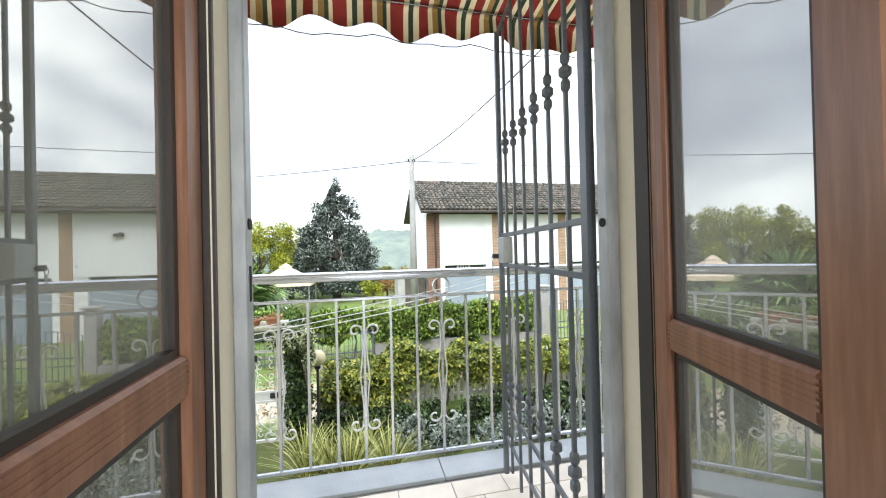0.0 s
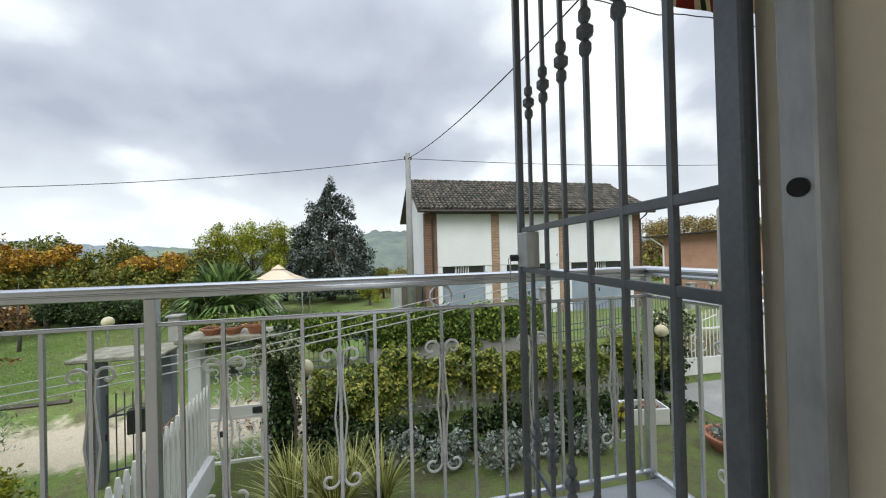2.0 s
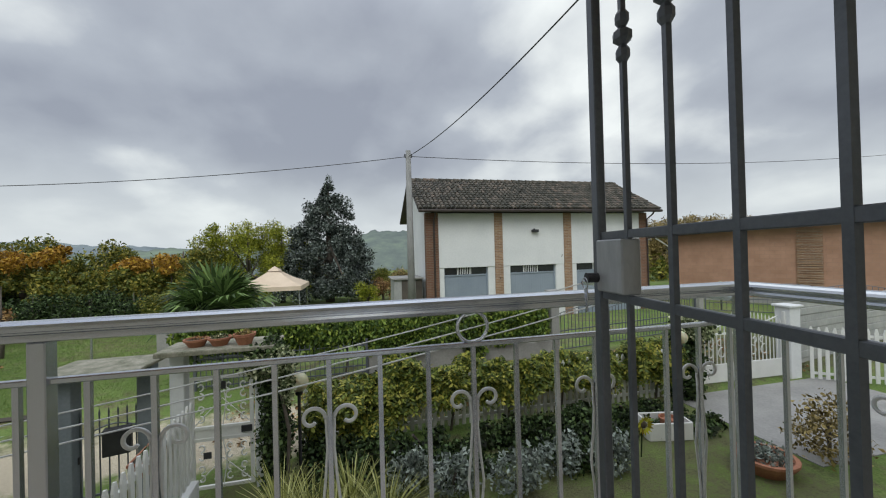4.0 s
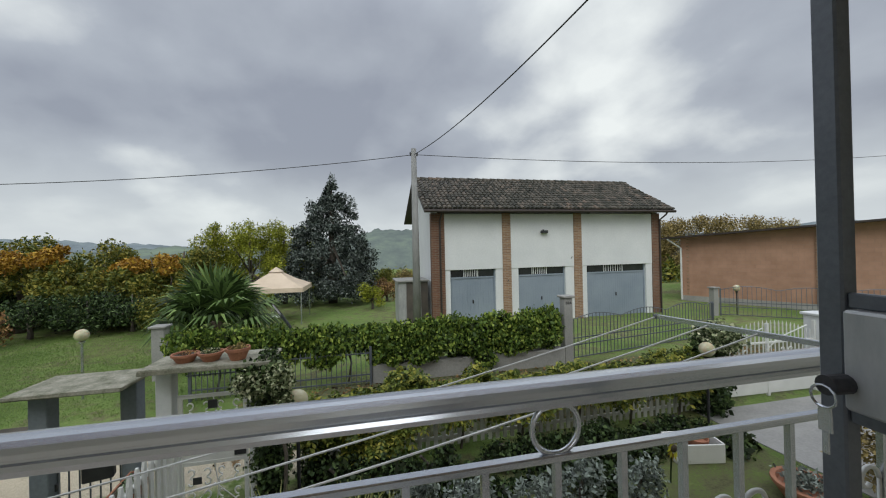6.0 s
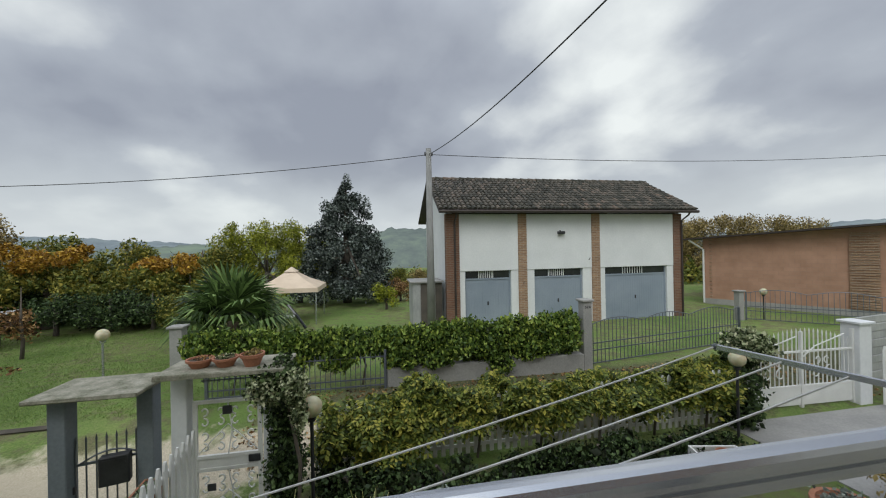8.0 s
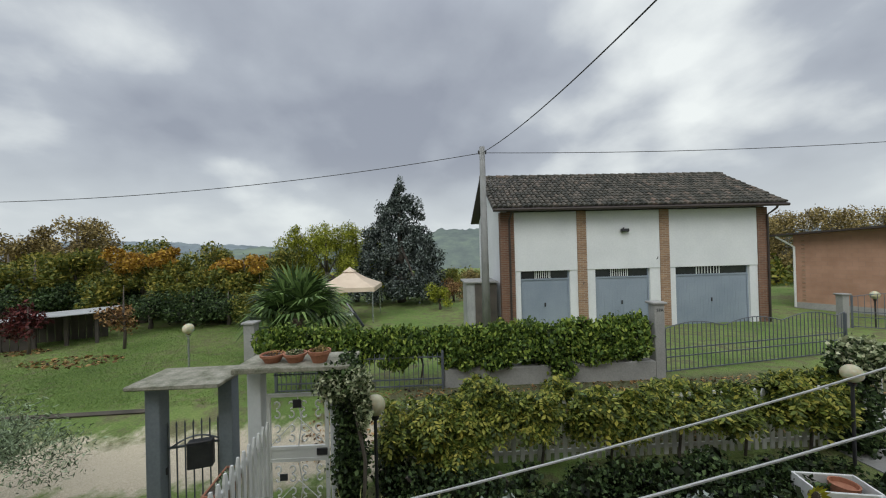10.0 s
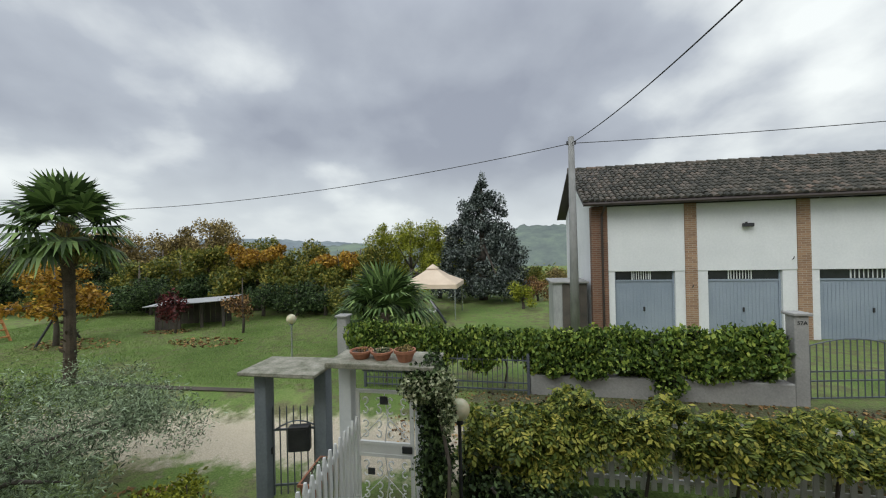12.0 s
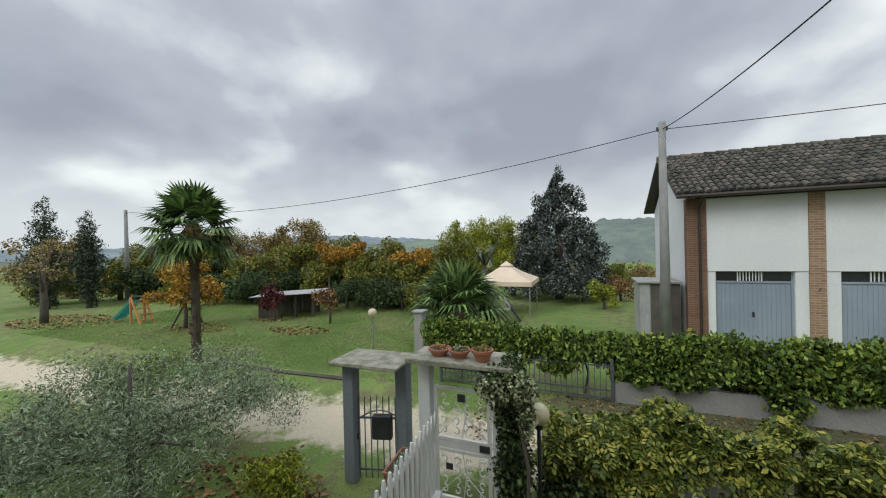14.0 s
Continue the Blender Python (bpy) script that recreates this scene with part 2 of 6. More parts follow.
def make_stripes():
    k = Mat("striped_awning_cloth", 0.85)
    sep = k.n("ShaderNodeSeparateXYZ")
    k.l(k.tc, sep.inputs[0])
    u = k.math("FRACT", k.math("MULTIPLY", sep.outputs[0], 3.1))
    r = k.n("ShaderNodeValToRGB")
    r.color_ramp.interpolation = "CONSTANT"
    e = r.color_ramp.elements
    red, cream, green, ochre = (0.27, 0.04, 0.03), (0.66, 0.56, 0.38), (0.05, 0.075, 0.045), (0.36, 0.22, 0.07)
    stops = [(0.0, red), (0.24, cream), (0.33, green), (0.42, cream), (0.52, red), (0.68, cream), (0.76, ochre), (0.86, green), (0.93, cream)]
    while len(e) < len(stops):
        e.new(0.5)
    for q, (p, c) in zip(e, stops):
        q.position, q.color = p, (*c, 1)
    k.l(u, r.inputs[0])
    k.color(k.mix(0.4, r.outputs[0], k.ramp(k.noise(6, 5), [(0.3, (0.6, 0.58, 0.55)), (0.7, (1, 1, 1))]), "MULTIPLY"))
    k.bump(k.noise(300, 2), 0.2, 0.001)
    tr, mx = k.n("ShaderNodeBsdfTranslucent"), k.n("ShaderNodeMixShader")
    k.l(r.outputs[0], tr.inputs["Color"])
    mx.inputs[0].default_value = 0.4
    k.l(k.b.outputs[0], mx.inputs[1])
    k.l(tr.outputs[0], mx.inputs[2])
    k.l(mx.outputs[0], k.nt.nodes["Material Output"].inputs[0])
    return k.m


def make_ground():
    """Lawn, with worn earth, fallen leaves and a band of pale gravel on the drive."""
    k = Mat("garden_ground", 0.95, 0.0, 0.2)
    sep = k.n("ShaderNodeSeparateXYZ")
    k.l(k.tc, sep.inputs[0])
    x, y = sep.outputs[0], sep.outputs[1]
    fine, mid, broad = k.noise(26, 6, 0.7), k.noise(3.2, 5, 0.6), k.noise(0.35, 4, 0.55)
    f = k.math("ADD", k.math("MULTIPLY", fine, 0.5), k.math("MULTIPLY", broad, 0.5))
    grass = k.ramp(f, [(0.32, (0.07, 0.10, 0.028)), (0.48, (0.14, 0.215, 0.055)), (0.64, (0.27, 0.31, 0.11))])
    earth = k.ramp(fine, [(0.3, (0.09, 0.07, 0.045)), (0.7, (0.20, 0.165, 0.11))])
    bare = k.ramp(k.math("ADD", k.math("MULTIPLY", mid, 0.6), k.math("MULTIPLY", broad, 0.4)), [(0.48, (0, 0, 0)), (0.60, (0.75, 0.75, 0.75))])
    col = k.mix(bare, grass, earth)
    grav = k.ramp(k.noise(60, 4, 0.8), [(0.32, (0.36, 0.30, 0.20)), (0.68, (0.76, 0.68, 0.53))])
    edge = k.math("MULTIPLY", k.math("SUBTRACT", mid, 0.5), 1.8)

    def inside(v, lo, hi, soft=0.22):
        a, b = k.n("ShaderNodeMapRange"), k.n("ShaderNodeMapRange")
        for n, p, q in ((a, lo - soft, lo + soft), (b, hi + soft, hi - soft)):
            n.inputs["From Min"].default_value, n.inputs["From Max"].default_value = p, q
            k.l(k.math("ADD", v, edge), n.inputs["Value"])
        return k.math("MULTIPLY", a.outputs[0], b.outputs[0])

    drive = k.math("MULTIPLY", inside(x, -60.0, -1.0), inside(k.math("SUBTRACT", y, k.math("MULTIPLY", k.math("ADD", x, 6.0), 0.04)), 6.75, 8.15))
    col = k.mix(drive, col, grav)
    # the lane between the hedges: trodden leaves over earth
    lane = k.math("MULTIPLY", inside(x, -1.0, 30.0), inside(y, 7.3, 9.8))
    lc = k.ramp(fine, [(0.3, (0.05, 0.05, 0.025)), (0.5, (0.10, 0.105, 0.05)), (0.68, (0.18, 0.165, 0.12))])
    col = k.mix(k.math("MULTIPLY", lane, 0.95), col, lc)
    # dug beds under the balcony
    bed = k.math("MULTIPLY", inside(x, -2.4, 6.6), inside(y, -2.0, 6.6))
    bc = k.ramp(k.math("ADD", k.math("MULTIPLY", fine, 0.5), k.math("MULTIPLY", mid, 0.5)), [(0.36, (0.07, 0.065, 0.035)), (0.47, (0.13, 0.125, 0.065)), (0.56, (0.12, 0.16, 0.045)), (0.68, (0.19, 0.23, 0.075))])
    col = k.mix(k.math("MULTIPLY", bed, 0.9), col, bc)
    k.color(col)
    k.bump(k.math("ADD", fine, mid), 0.7, 0.05)
    return k.m


def make_hill(name, tone):
    k = Mat(name, 1.0, 0.0, 0.0)
    a, b = k.noise(0.012, 5, 0.6), k.noise(0.09, 6, 0.7)
    f = k.math("ADD", k.math("MULTIPLY", a, 0.6), k.math("MULTIPLY", b, 0.4))
    k.color(k.ramp(f, [(0.40, tone[0]), (0.50, tone[1]), (0.62, tone[2])]))
    return k.m


def make_tiles():
    k = Mat("old_roof_tile", 0.9)
    r = k.obrand()
    f = k.math("ADD", k.math("MULTIPLY", r, 0.40), k.math("MULTIPLY", k.noise(2.2, 6, 0.6), 0.60))
    k.color(k.ramp(f, [(0.2, (0.022, 0.023, 0.018)), (0.45, (0.055, 0.052, 0.04)), (0.65, (0.105, 0.09, 0.072)), (0.85, (0.21, 0.135, 0.095))]))
    k.bump(k.noise(30, 5), 0.5, 0.01)
    return k.m


def make_tiles_joined():
    k = Mat("old_roof_tile_far", 0.9)
    f = k.math("ADD", k.math("MULTIPLY", k.island(), 0.40), k.math("MULTIPLY", k.noise(2.2, 6, 0.6), 0.60))
    k.color(k.ramp(f, [(0.2, (0.022, 0.023, 0.018)), (0.45, (0.055, 0.052, 0.04)), (0.65, (0.105, 0.09, 0.072)), (0.85, (0.21, 0.135, 0.095))]))
    k.bump(k.noise(30, 5), 0.5, 0.01)
    return k.m


def make_floor_tile():
    k = Mat("cream_floor_tile", 0.4)
    f = k.math("ADD", k.math("MULTIPLY", k.obrand(), 0.4), k.math("MULTIPLY", k.noise(8, 5), 0.6))
    k.color(k.ramp(f, [(0.3, (0.56, 0.49, 0.42)), (0.7, (0.72, 0.65, 0.57))]))
    k.bump(k.noise(60, 4), 0.1, 0.002)
    return k.m


def make_globe():
    k = Mat("opal_glass_globe", 0.25)
    k.color(k.ramp(k.noise(6, 4), [(0.3, (0.40, 0.37, 0.22)), (0.7, (0.60, 0.56, 0.40))]))
    k.b.inputs["Subsurface Weight"].default_value = 0.25
    return k.m


DOOR_WOOD = make_wood_door()
GLASS = make_glass()
BRICK_PIER = make_brick("pier_brick", 1.0, (0.235, 0.115, 0.07), (0.17, 0.085, 0.055), (0.24, 0.20, 0.16), 0.075, 0.26)
BRICK_PALE = make_brick("pale_pier_brick", 1.0, (0.40, 0.25, 0.15), (0.27, 0.16, 0.10), (0.42, 0.36, 0.29), 0.075, 0.26)
BRICK_WALL = make_brick("orange_block_wall", 1.0, (0.47, 0.275, 0.19), (0.43, 0.25, 0.17), (0.41, 0.26, 0.19), 0.2, 0.4)
AWNING = make_stripes()
GROUND = make_ground()
# Both hill colours have the haze of distance mixed into them.
HILL_NEAR = make_hill("green_hill_painted_haze", ((0.115, 0.135, 0.135), (0.15, 0.18, 0.16), (0.20, 0.25, 0.185)))
HILL_FAR = make_hill("blue_hill_painted_haze", ((0.16, 0.19, 0.205), (0.20, 0.235, 0.25), (0.25, 0.29, 0.285)))
TILE = make_tiles()
TILE_FAR = make_tiles_joined()
FLOOR_TILE = make_floor_tile()
GLOBE = make_globe()
G = [(0.03, 0.05, 0.012), (0.06, 0.105, 0.02), (0.10, 0.15, 0.03), (0.20, 0.21, 0.04), (0.30, 0.24, 0.04)]
LEAF_VINE = leaf_mat("vine_leaves", [(0.0, G[0]), (0.34, (0.062, 0.115, 0.02)), (0.60, (0.115, 0.175, 0.032)), (0.80, (0.18, 0.22, 0.04)), (1.0, (0.28, 0.28, 0.05))], patch=0.35)
LEAF_WIST = leaf_mat("wisteria_leaves", [(0.0, G[0]), (0.32, (0.075, 0.11, 0.02)), (0.56, (0.145, 0.18, 0.032)), (0.78, (0.23, 0.215, 0.04)), (1.0, (0.42, 0.27, 0.05))], patch=0.35)
LEAF_IVY = leaf_mat("dark_ivy_leaves", [(0.0, (0.014, 0.026, 0.010)), (0.6, (0.034, 0.06, 0.020)), (1.0, (0.075, 0.11, 0.04))])
# Near-black leaves: the shade inside the hedges is put into their colour.
LEAF_SHADE = leaf_mat("painted_inner_shade_leaves", [(0.0, (0.02, 0.022, 0.01)), (1.0, (0.02, 0.028, 0.01))], trans=0.02)
LEAF_VARI = leaf_mat("variegated_ivy_leaves", [(0.0, (0.03, 0.055, 0.02)), (0.3, (0.10, 0.14, 0.055)), (0.6, (0.27, 0.31, 0.17)), (1.0, (0.32, 0.35, 0.21))])
LEAF_OLIVE = leaf_mat("olive_leaves", [(0.0, (0.15, 0.20, 0.11)), (0.5, (0.185, 0.24, 0.135)), (1.0, (0.24, 0.295, 0.19))], trans=0.15)
LEAF_DARK = leaf_mat("dark_evergreen_leaves", [(0.0, (0.018, 0.026, 0.02)), (0.6, (0.05, 0.066, 0.054)), (1.0, (0.15, 0.17, 0.155))], rough=0.35, trans=0.05)
LEAF_YEL = leaf_mat("yellow_green_leaves", [(0.0, (0.07, 0.10, 0.015)), (0.5, (0.20, 0.235, 0.025)), (1.0, (0.30, 0.29, 0.03))], patch=0.3)
LEAF_ORANGE = leaf_mat("orange_autumn_leaves", [(0.0, (0.10, 0.06, 0.015)), (0.5, (0.34, 0.18, 0.025)), (1.0, (0.36, 0.215, 0.03))], patch=0.3)
LEAF_MIX = leaf_mat("early_autumn_leaves", [(0.0, (0.045, 0.065, 0.018)), (0.45, (0.11, 0.14, 0.028)), (0.75, (0.22, 0.19, 0.035)), (1.0, (0.38, 0.23, 0.035))], patch=0.45)
LEAF_RED = leaf_mat("dark_red_leaves", [(0.0, (0.05, 0.014, 0.014)), (1.0, (0.085, 0.022, 0.02))])
LEAF_CYP = leaf_mat("cypress_leaves", [(0.0, (0.015, 0.026, 0.016)), (1.0, (0.05, 0.07, 0.04))], trans=0.05)
LEAF_GREY = leaf_mat("silver_grey_leaves", [(0.0, (0.22, 0.26, 0.23)), (1.0, (0.20, 0.23, 0.20))], trans=0.1)
LEAF_PALM = leaf_mat("palm_leaves", [(0.0, (0.03, 0.055, 0.018)), (0.6, (0.07, 0.12, 0.036)), (1.0, (0.125, 0.18, 0.058))], rough=0.35, trans=0.15)
LEAF_DRY = leaf_mat("dry_grass_leaves", [(0.0, (0.12, 0.17, 0.03)), (0.5, (0.27, 0.28, 0.07)), (1.0, (0.42, 0.35, 0.14))])
LEAF_TAN = leaf_mat("brown_autumn_leaves", [(0.0, (0.09, 0.07, 0.03)), (0.5, (0.20, 0.155, 0.06)), (1.0, (0.32, 0.24, 0.09))], patch=0.3)
LEAF_FALLEN = leaf_mat("fallen_leaves", [(0.0, (0.08, 0.045, 0.02)), (0.5, (0.19, 0.10, 0.04)), (1.0, (0.30, 0.19, 0.08))])
LEAF_GRASS = leaf_mat("grass_blades", [(0.0, (0.26, 0.32, 0.09)), (0.3, (0.14, 0.24, 0.05)), (0.6, (0.14, 0.215, 0.05)), (1.0, (0.18, 0.19, 0.07))], patch=0.45)
YELLOW_PETAL = leaf_mat("yellow_petals", [(0.0, (0.6, 0.36, 0.01)), (1.0, (0.75, 0.50, 0.03))])

# ---------------------------------------------------------------- building helpers
rnd = random.Random(7)
rng = np.random.default_rng(11)


def to_mesh(name, bm, mat, smooth=False):
    me = bpy.data.meshes.new(name)
    bm.normal_update()
    bm.to_mesh(me)
    bm.free()
    if mat:
        me.materials.append(mat)
    if smooth:
        me.polygons.foreach_set("use_smooth", [True] * len(me.polygons))
    return me


def part(name, bm, mat, parent, label="", smooth=False):
    me = bm if isinstance(bm, bpy.types.Mesh) else to_mesh(name, bm, mat, smooth)
    ob = new(name, me)
    ob.parent = parent
    return tagged(ob, label) if label else ob


def thing(name, at, label, category, group="", turn=0.0):
    ob = new(name)
    ob.empty_display_size = 0.1
    ob.matrix_basis = pose(*at, 0, 0, turn)
    return tagged(ob, label, category, group)


def solid(name, bm, mat, label, category="", kind="structure", smooth=False):
    return tagged(new(name, to_mesh(name, bm, mat, smooth)), label, category, "", kind)


def box(x0, x1, y0, y1, z0, z1, bm=None, bevel=0.0):
    b = bmesh.new()
    v = [b.verts.new((x, y, z)) for z in (z0, z1) for x, y in ((x0, y0), (x1, y0), (x1, y1), (x0, y1))]
    for f in ((3, 2, 1, 0), (4, 5, 6, 7), (0, 1, 5, 4), (1, 2, 6, 5), (2, 3, 7, 6), (3, 0, 4, 7)):
        b.faces.new([v[i] for i in f])
    if bevel:
        bmesh.ops.bevel(b, geom=b.edges[:], offset=bevel, segments=1, affect="EDGES")
    return join(bm, b)


def join(bm, b):
    if bm is None:
        return b
    me = bpy.data.meshes.new("tmp")
    b.to_mesh(me)
    b.free()
    bm.from_mesh(me)
    bpy.data.meshes.remove(me)
    return bm


def tube(points, r, n=6, bm=None, closed=False, square=False):
    """A rod swept along points; r is one radius or one for each point."""
    b = bmesh.new()
    pts = [Vector(p) for p in points]
    rs = r if isinstance(r, (list, tuple)) else [r] * len(pts)
    rings, up = [], None
    for i, p in enumerate(pts):
        a = pts[i - 1] if i or closed else p
        c = pts[(i + 1) % len(pts)] if i + 1 < len(pts) or closed else p
        d = (c - a).normalized()
        if up is None:
            up = Vector((0, 0, 1)) if abs(d.z) < 0.9 else Vector((0, 1, 0))
        side = d.cross(up).normalized()
        up = side.cross(d).normalized()
        ring = []
        for k in range(n):
            w = 2 * math.pi * (k + (0.5 if square else 0)) / n
            ring.append(b.verts.new(p + (side * math.cos(w) + up * math.sin(w)) * rs[i]))
        rings.append(ring)
    for i in range(len(rings) - (0 if closed else 1)):
        a, c = rings[i], rings[(i + 1) % len(rings)]
        for k in range(n):
            b.faces.new((a[k], a[(k + 1) % n], c[(k + 1) % n], c[k]))
    if not closed:
        b.faces.new(rings[0][::-1])
        b.faces.new(rings[-1])
    return join(bm, b)


def lathe(profile, n=16, at=(0, 0, 0), bm=None):
    """A turned body from (radius, height) pairs."""
    b = bmesh.new()
    rings = []
    for r, z in profile:
        if r < 1e-4:
            rings.append([b.verts.new((at[0], at[1], at[2] + z))])
        else:
            rings.append([b.verts.new((at[0] + r * math.cos(2 * math.pi * k / n), at[1] + r * math.sin(2 * math.pi * k / n), at[2] + z)) for k in range(n)])
    for a, c in zip(rings, rings[1:]):
        for k in range(n):
            j = (k + 1) % n
            if len(a) == 1 and len(c) == 1:
                continue
            if len(a) == 1:
                b.faces.new((a[0], c[j], c[k]))
            elif len(c) == 1:
                b.faces.new((a[k], a[j], c[0]))
            else:
                b.faces.new((a[k], a[j], c[j], c[k]))
    return join(bm, b)


def ball(r, n=16, at=(0, 0, 0), bm=None):
    return lathe([(r * math.sin(math.pi * i / 10), -r * math.cos(math.pi * i / 10)) for i in range(11)], n, at, bm)


def spiral(cx, cz, r0, r1, a0, a1, y=0.0, n=18):
    """Points of a flat scroll in the x-z plane."""
    return [(cx + (r0 + (r1 - r0) * i / n) * math.cos(a0 + (a1 - a0) * i / n), y, cz + (r0 + (r1 - r0) * i / n) * math.sin(a0 + (a1 - a0) * i / n)) for i in range(n + 1)]


def gz(x, y):
    s = min(max((y - 6.8) / 2.4, 0.0), 1.0)
    return -2.35 + 0.4 * s * s * (3 - 2 * s)


def leaves(name, centres, size, mat, aspect=0.5, droop=0.4, spread=1.0, jitter=0.3, facing=None):
    """A mesh of many small folded leaves, each of two triangles, at the given centres."""
    c = np.asarray(centres, float)
    n = len(c)
    d = rng.normal(size=(n, 3))
    d[:, 2] = d[:, 2] * spread - droop
    d /= np.linalg.norm(d, axis=1)[:, None]
    w = np.cross(d, rng.normal(size=(n, 3)) if facing is None else np.asarray(facing, float)[None, :] + rng.normal(size=(n, 3)) * 0.5)
    w /= np.maximum(np.linalg.norm(w, axis=1), 1e-6)[:, None]
    nor = np.cross(d, w)
    s = size * (1 + jitter * rng.normal(size=(n, 1))).clip(0.4, 1.8)
    base, tip = c - d * s * 0.5, c + d * s * 0.5
    left = c - w * s * aspect * 0.5 + nor * s * 0.10
    right = c + w * s * aspect * 0.5 + nor * s * 0.10
    v = np.stack([base, left, tip, right], 1).reshape(-1, 3)
    me = bpy.data.meshes.new(name)
    me.vertices.add(4 * n)
    me.vertices.foreach_set("co", v.ravel())
    i = np.arange(n)[:, None] * 4
    idx = np.concatenate([i, i + 1, i + 2, i, i + 2, i + 3], 1).ravel()
    me.loops.add(6 * n)
    me.loops.foreach_set("vertex_index", idx.astype(np.int32))
    me.polygons.add(2 * n)
    me.polygons.foreach_set("loop_start", (np.arange(2 * n) * 3).astype(np.int32))
    me.update(calc_edges=True)
    me.materials.append(mat)
    return me


def clumps(n, blobs, hollow=0.55):
    """n points spread through ellipsoid clumps (x, y, z, rx, ry, rz), most of them near their skins."""
    b = np.array(blobs, float)
    wt = b[:, 3] * b[:, 4] + b[:, 5] * b[:, 3]
    k = rng.choice(len(b), n, p=wt / wt.sum())
    d = rng.normal(size=(n, 3))
    d /= np.linalg.norm(d, axis=1)[:, None]
    r = hollow + (1 - hollow) * rng.random((n, 1)) ** 0.6
    r *= 1 + 0.16 * rng.normal(size=(n, 1))
    return b[k, :3] + d * r * b[k, 3:6]


# ---------------------------------------------------------------- ground, hills
def build_ground():
    bm = bmesh.new()
    xs = [-1200, -300, -90] + [-60 + 2 * i for i in range(56)] + [70, 150, 400, 1200]
    ys = [-60, -20, -6, 0, 3, 5, 6, 6.8, 7.2, 7.6, 8.0, 8.4, 8.8, 9.2, 10, 12, 14, 17, 20, 25, 30, 36, 50, 70, 120, 300, 1500]
    grid = []
    for y in ys:
        row = []
        for x in xs:
            z = gz(x, y)
            if y > 26:
                z -= min((y - 26) * 0.04, 12)
            z += 0.05 * noise.noise((x * 0.3, y * 0.3, 0)) if 9 < y < 60 else 0
            row.append(bm.verts.new((x, y, z)))
        grid.append(row)
    for a, c in zip(grid, grid[1:]):
        for i in range(len(xs) - 1):
            bm.faces.new((a[i], a[i + 1], c[i + 1], c[i]))
    solid("ground", bm, GROUND, "autumn lawn with worn earth and a pale gravel drive", "ground", smooth=True)


def build_hill(name, dist, height, mat, base, seed, tone, fall):
    bm = bmesh.new()
    rows = []
    for j in range(5):
        row = []
        for i in range(421):
            a = radians(-75 + 150 * i / 420)
            d = dist * (1 + 0.10 * j)
            h = height * (0.8 + 0.35 * noise.noise((i * 0.014 + seed, seed, 0)) + 0.12 * noise.noise((i * 0.06, seed, 1)) + (0.05 * noise.noise((i * 0.45, seed, 3)) + 0.03 * noise.noise((i * 1.1, seed, 5))) * (j == 4))
            h *= (1 - fall) + fall * math.exp(-(((math.degrees(a) - 5) / 26) ** 2))
            row.append(bm.verts.new((d * math.sin(a), d * math.cos(a), base + h * math.sin(math.pi * 0.5 * j / 4))))
        rows.append(row)
    for a, c in zip(rows, rows[1:]):
        for i in range(420):
            bm.faces.new((a[i], a[i + 1], c[i + 1], c[i]))
    solid(name, bm, mat, tone, "hill", smooth=True)


build_ground()
build_hill("backdrop_near_hill", 260, 40, HILL_NEAR, -14, 3.7, "green hillside with fields and woods, mist painted into its colour", 0.55)
build_hill("backdrop_far_hill", 700, 56, HILL_FAR, -14, 9.1, "hill on the horizon, haze painted in as blue-grey", 0.1)

# ---------------------------------------------------------------- the house: wall, room, balcony
FL, FR, TOP, FZ = -0.4495, 0.4825, 2.42, -0.18
WI, WO = -0.345, -0.15   # inner and outer face of the front wall


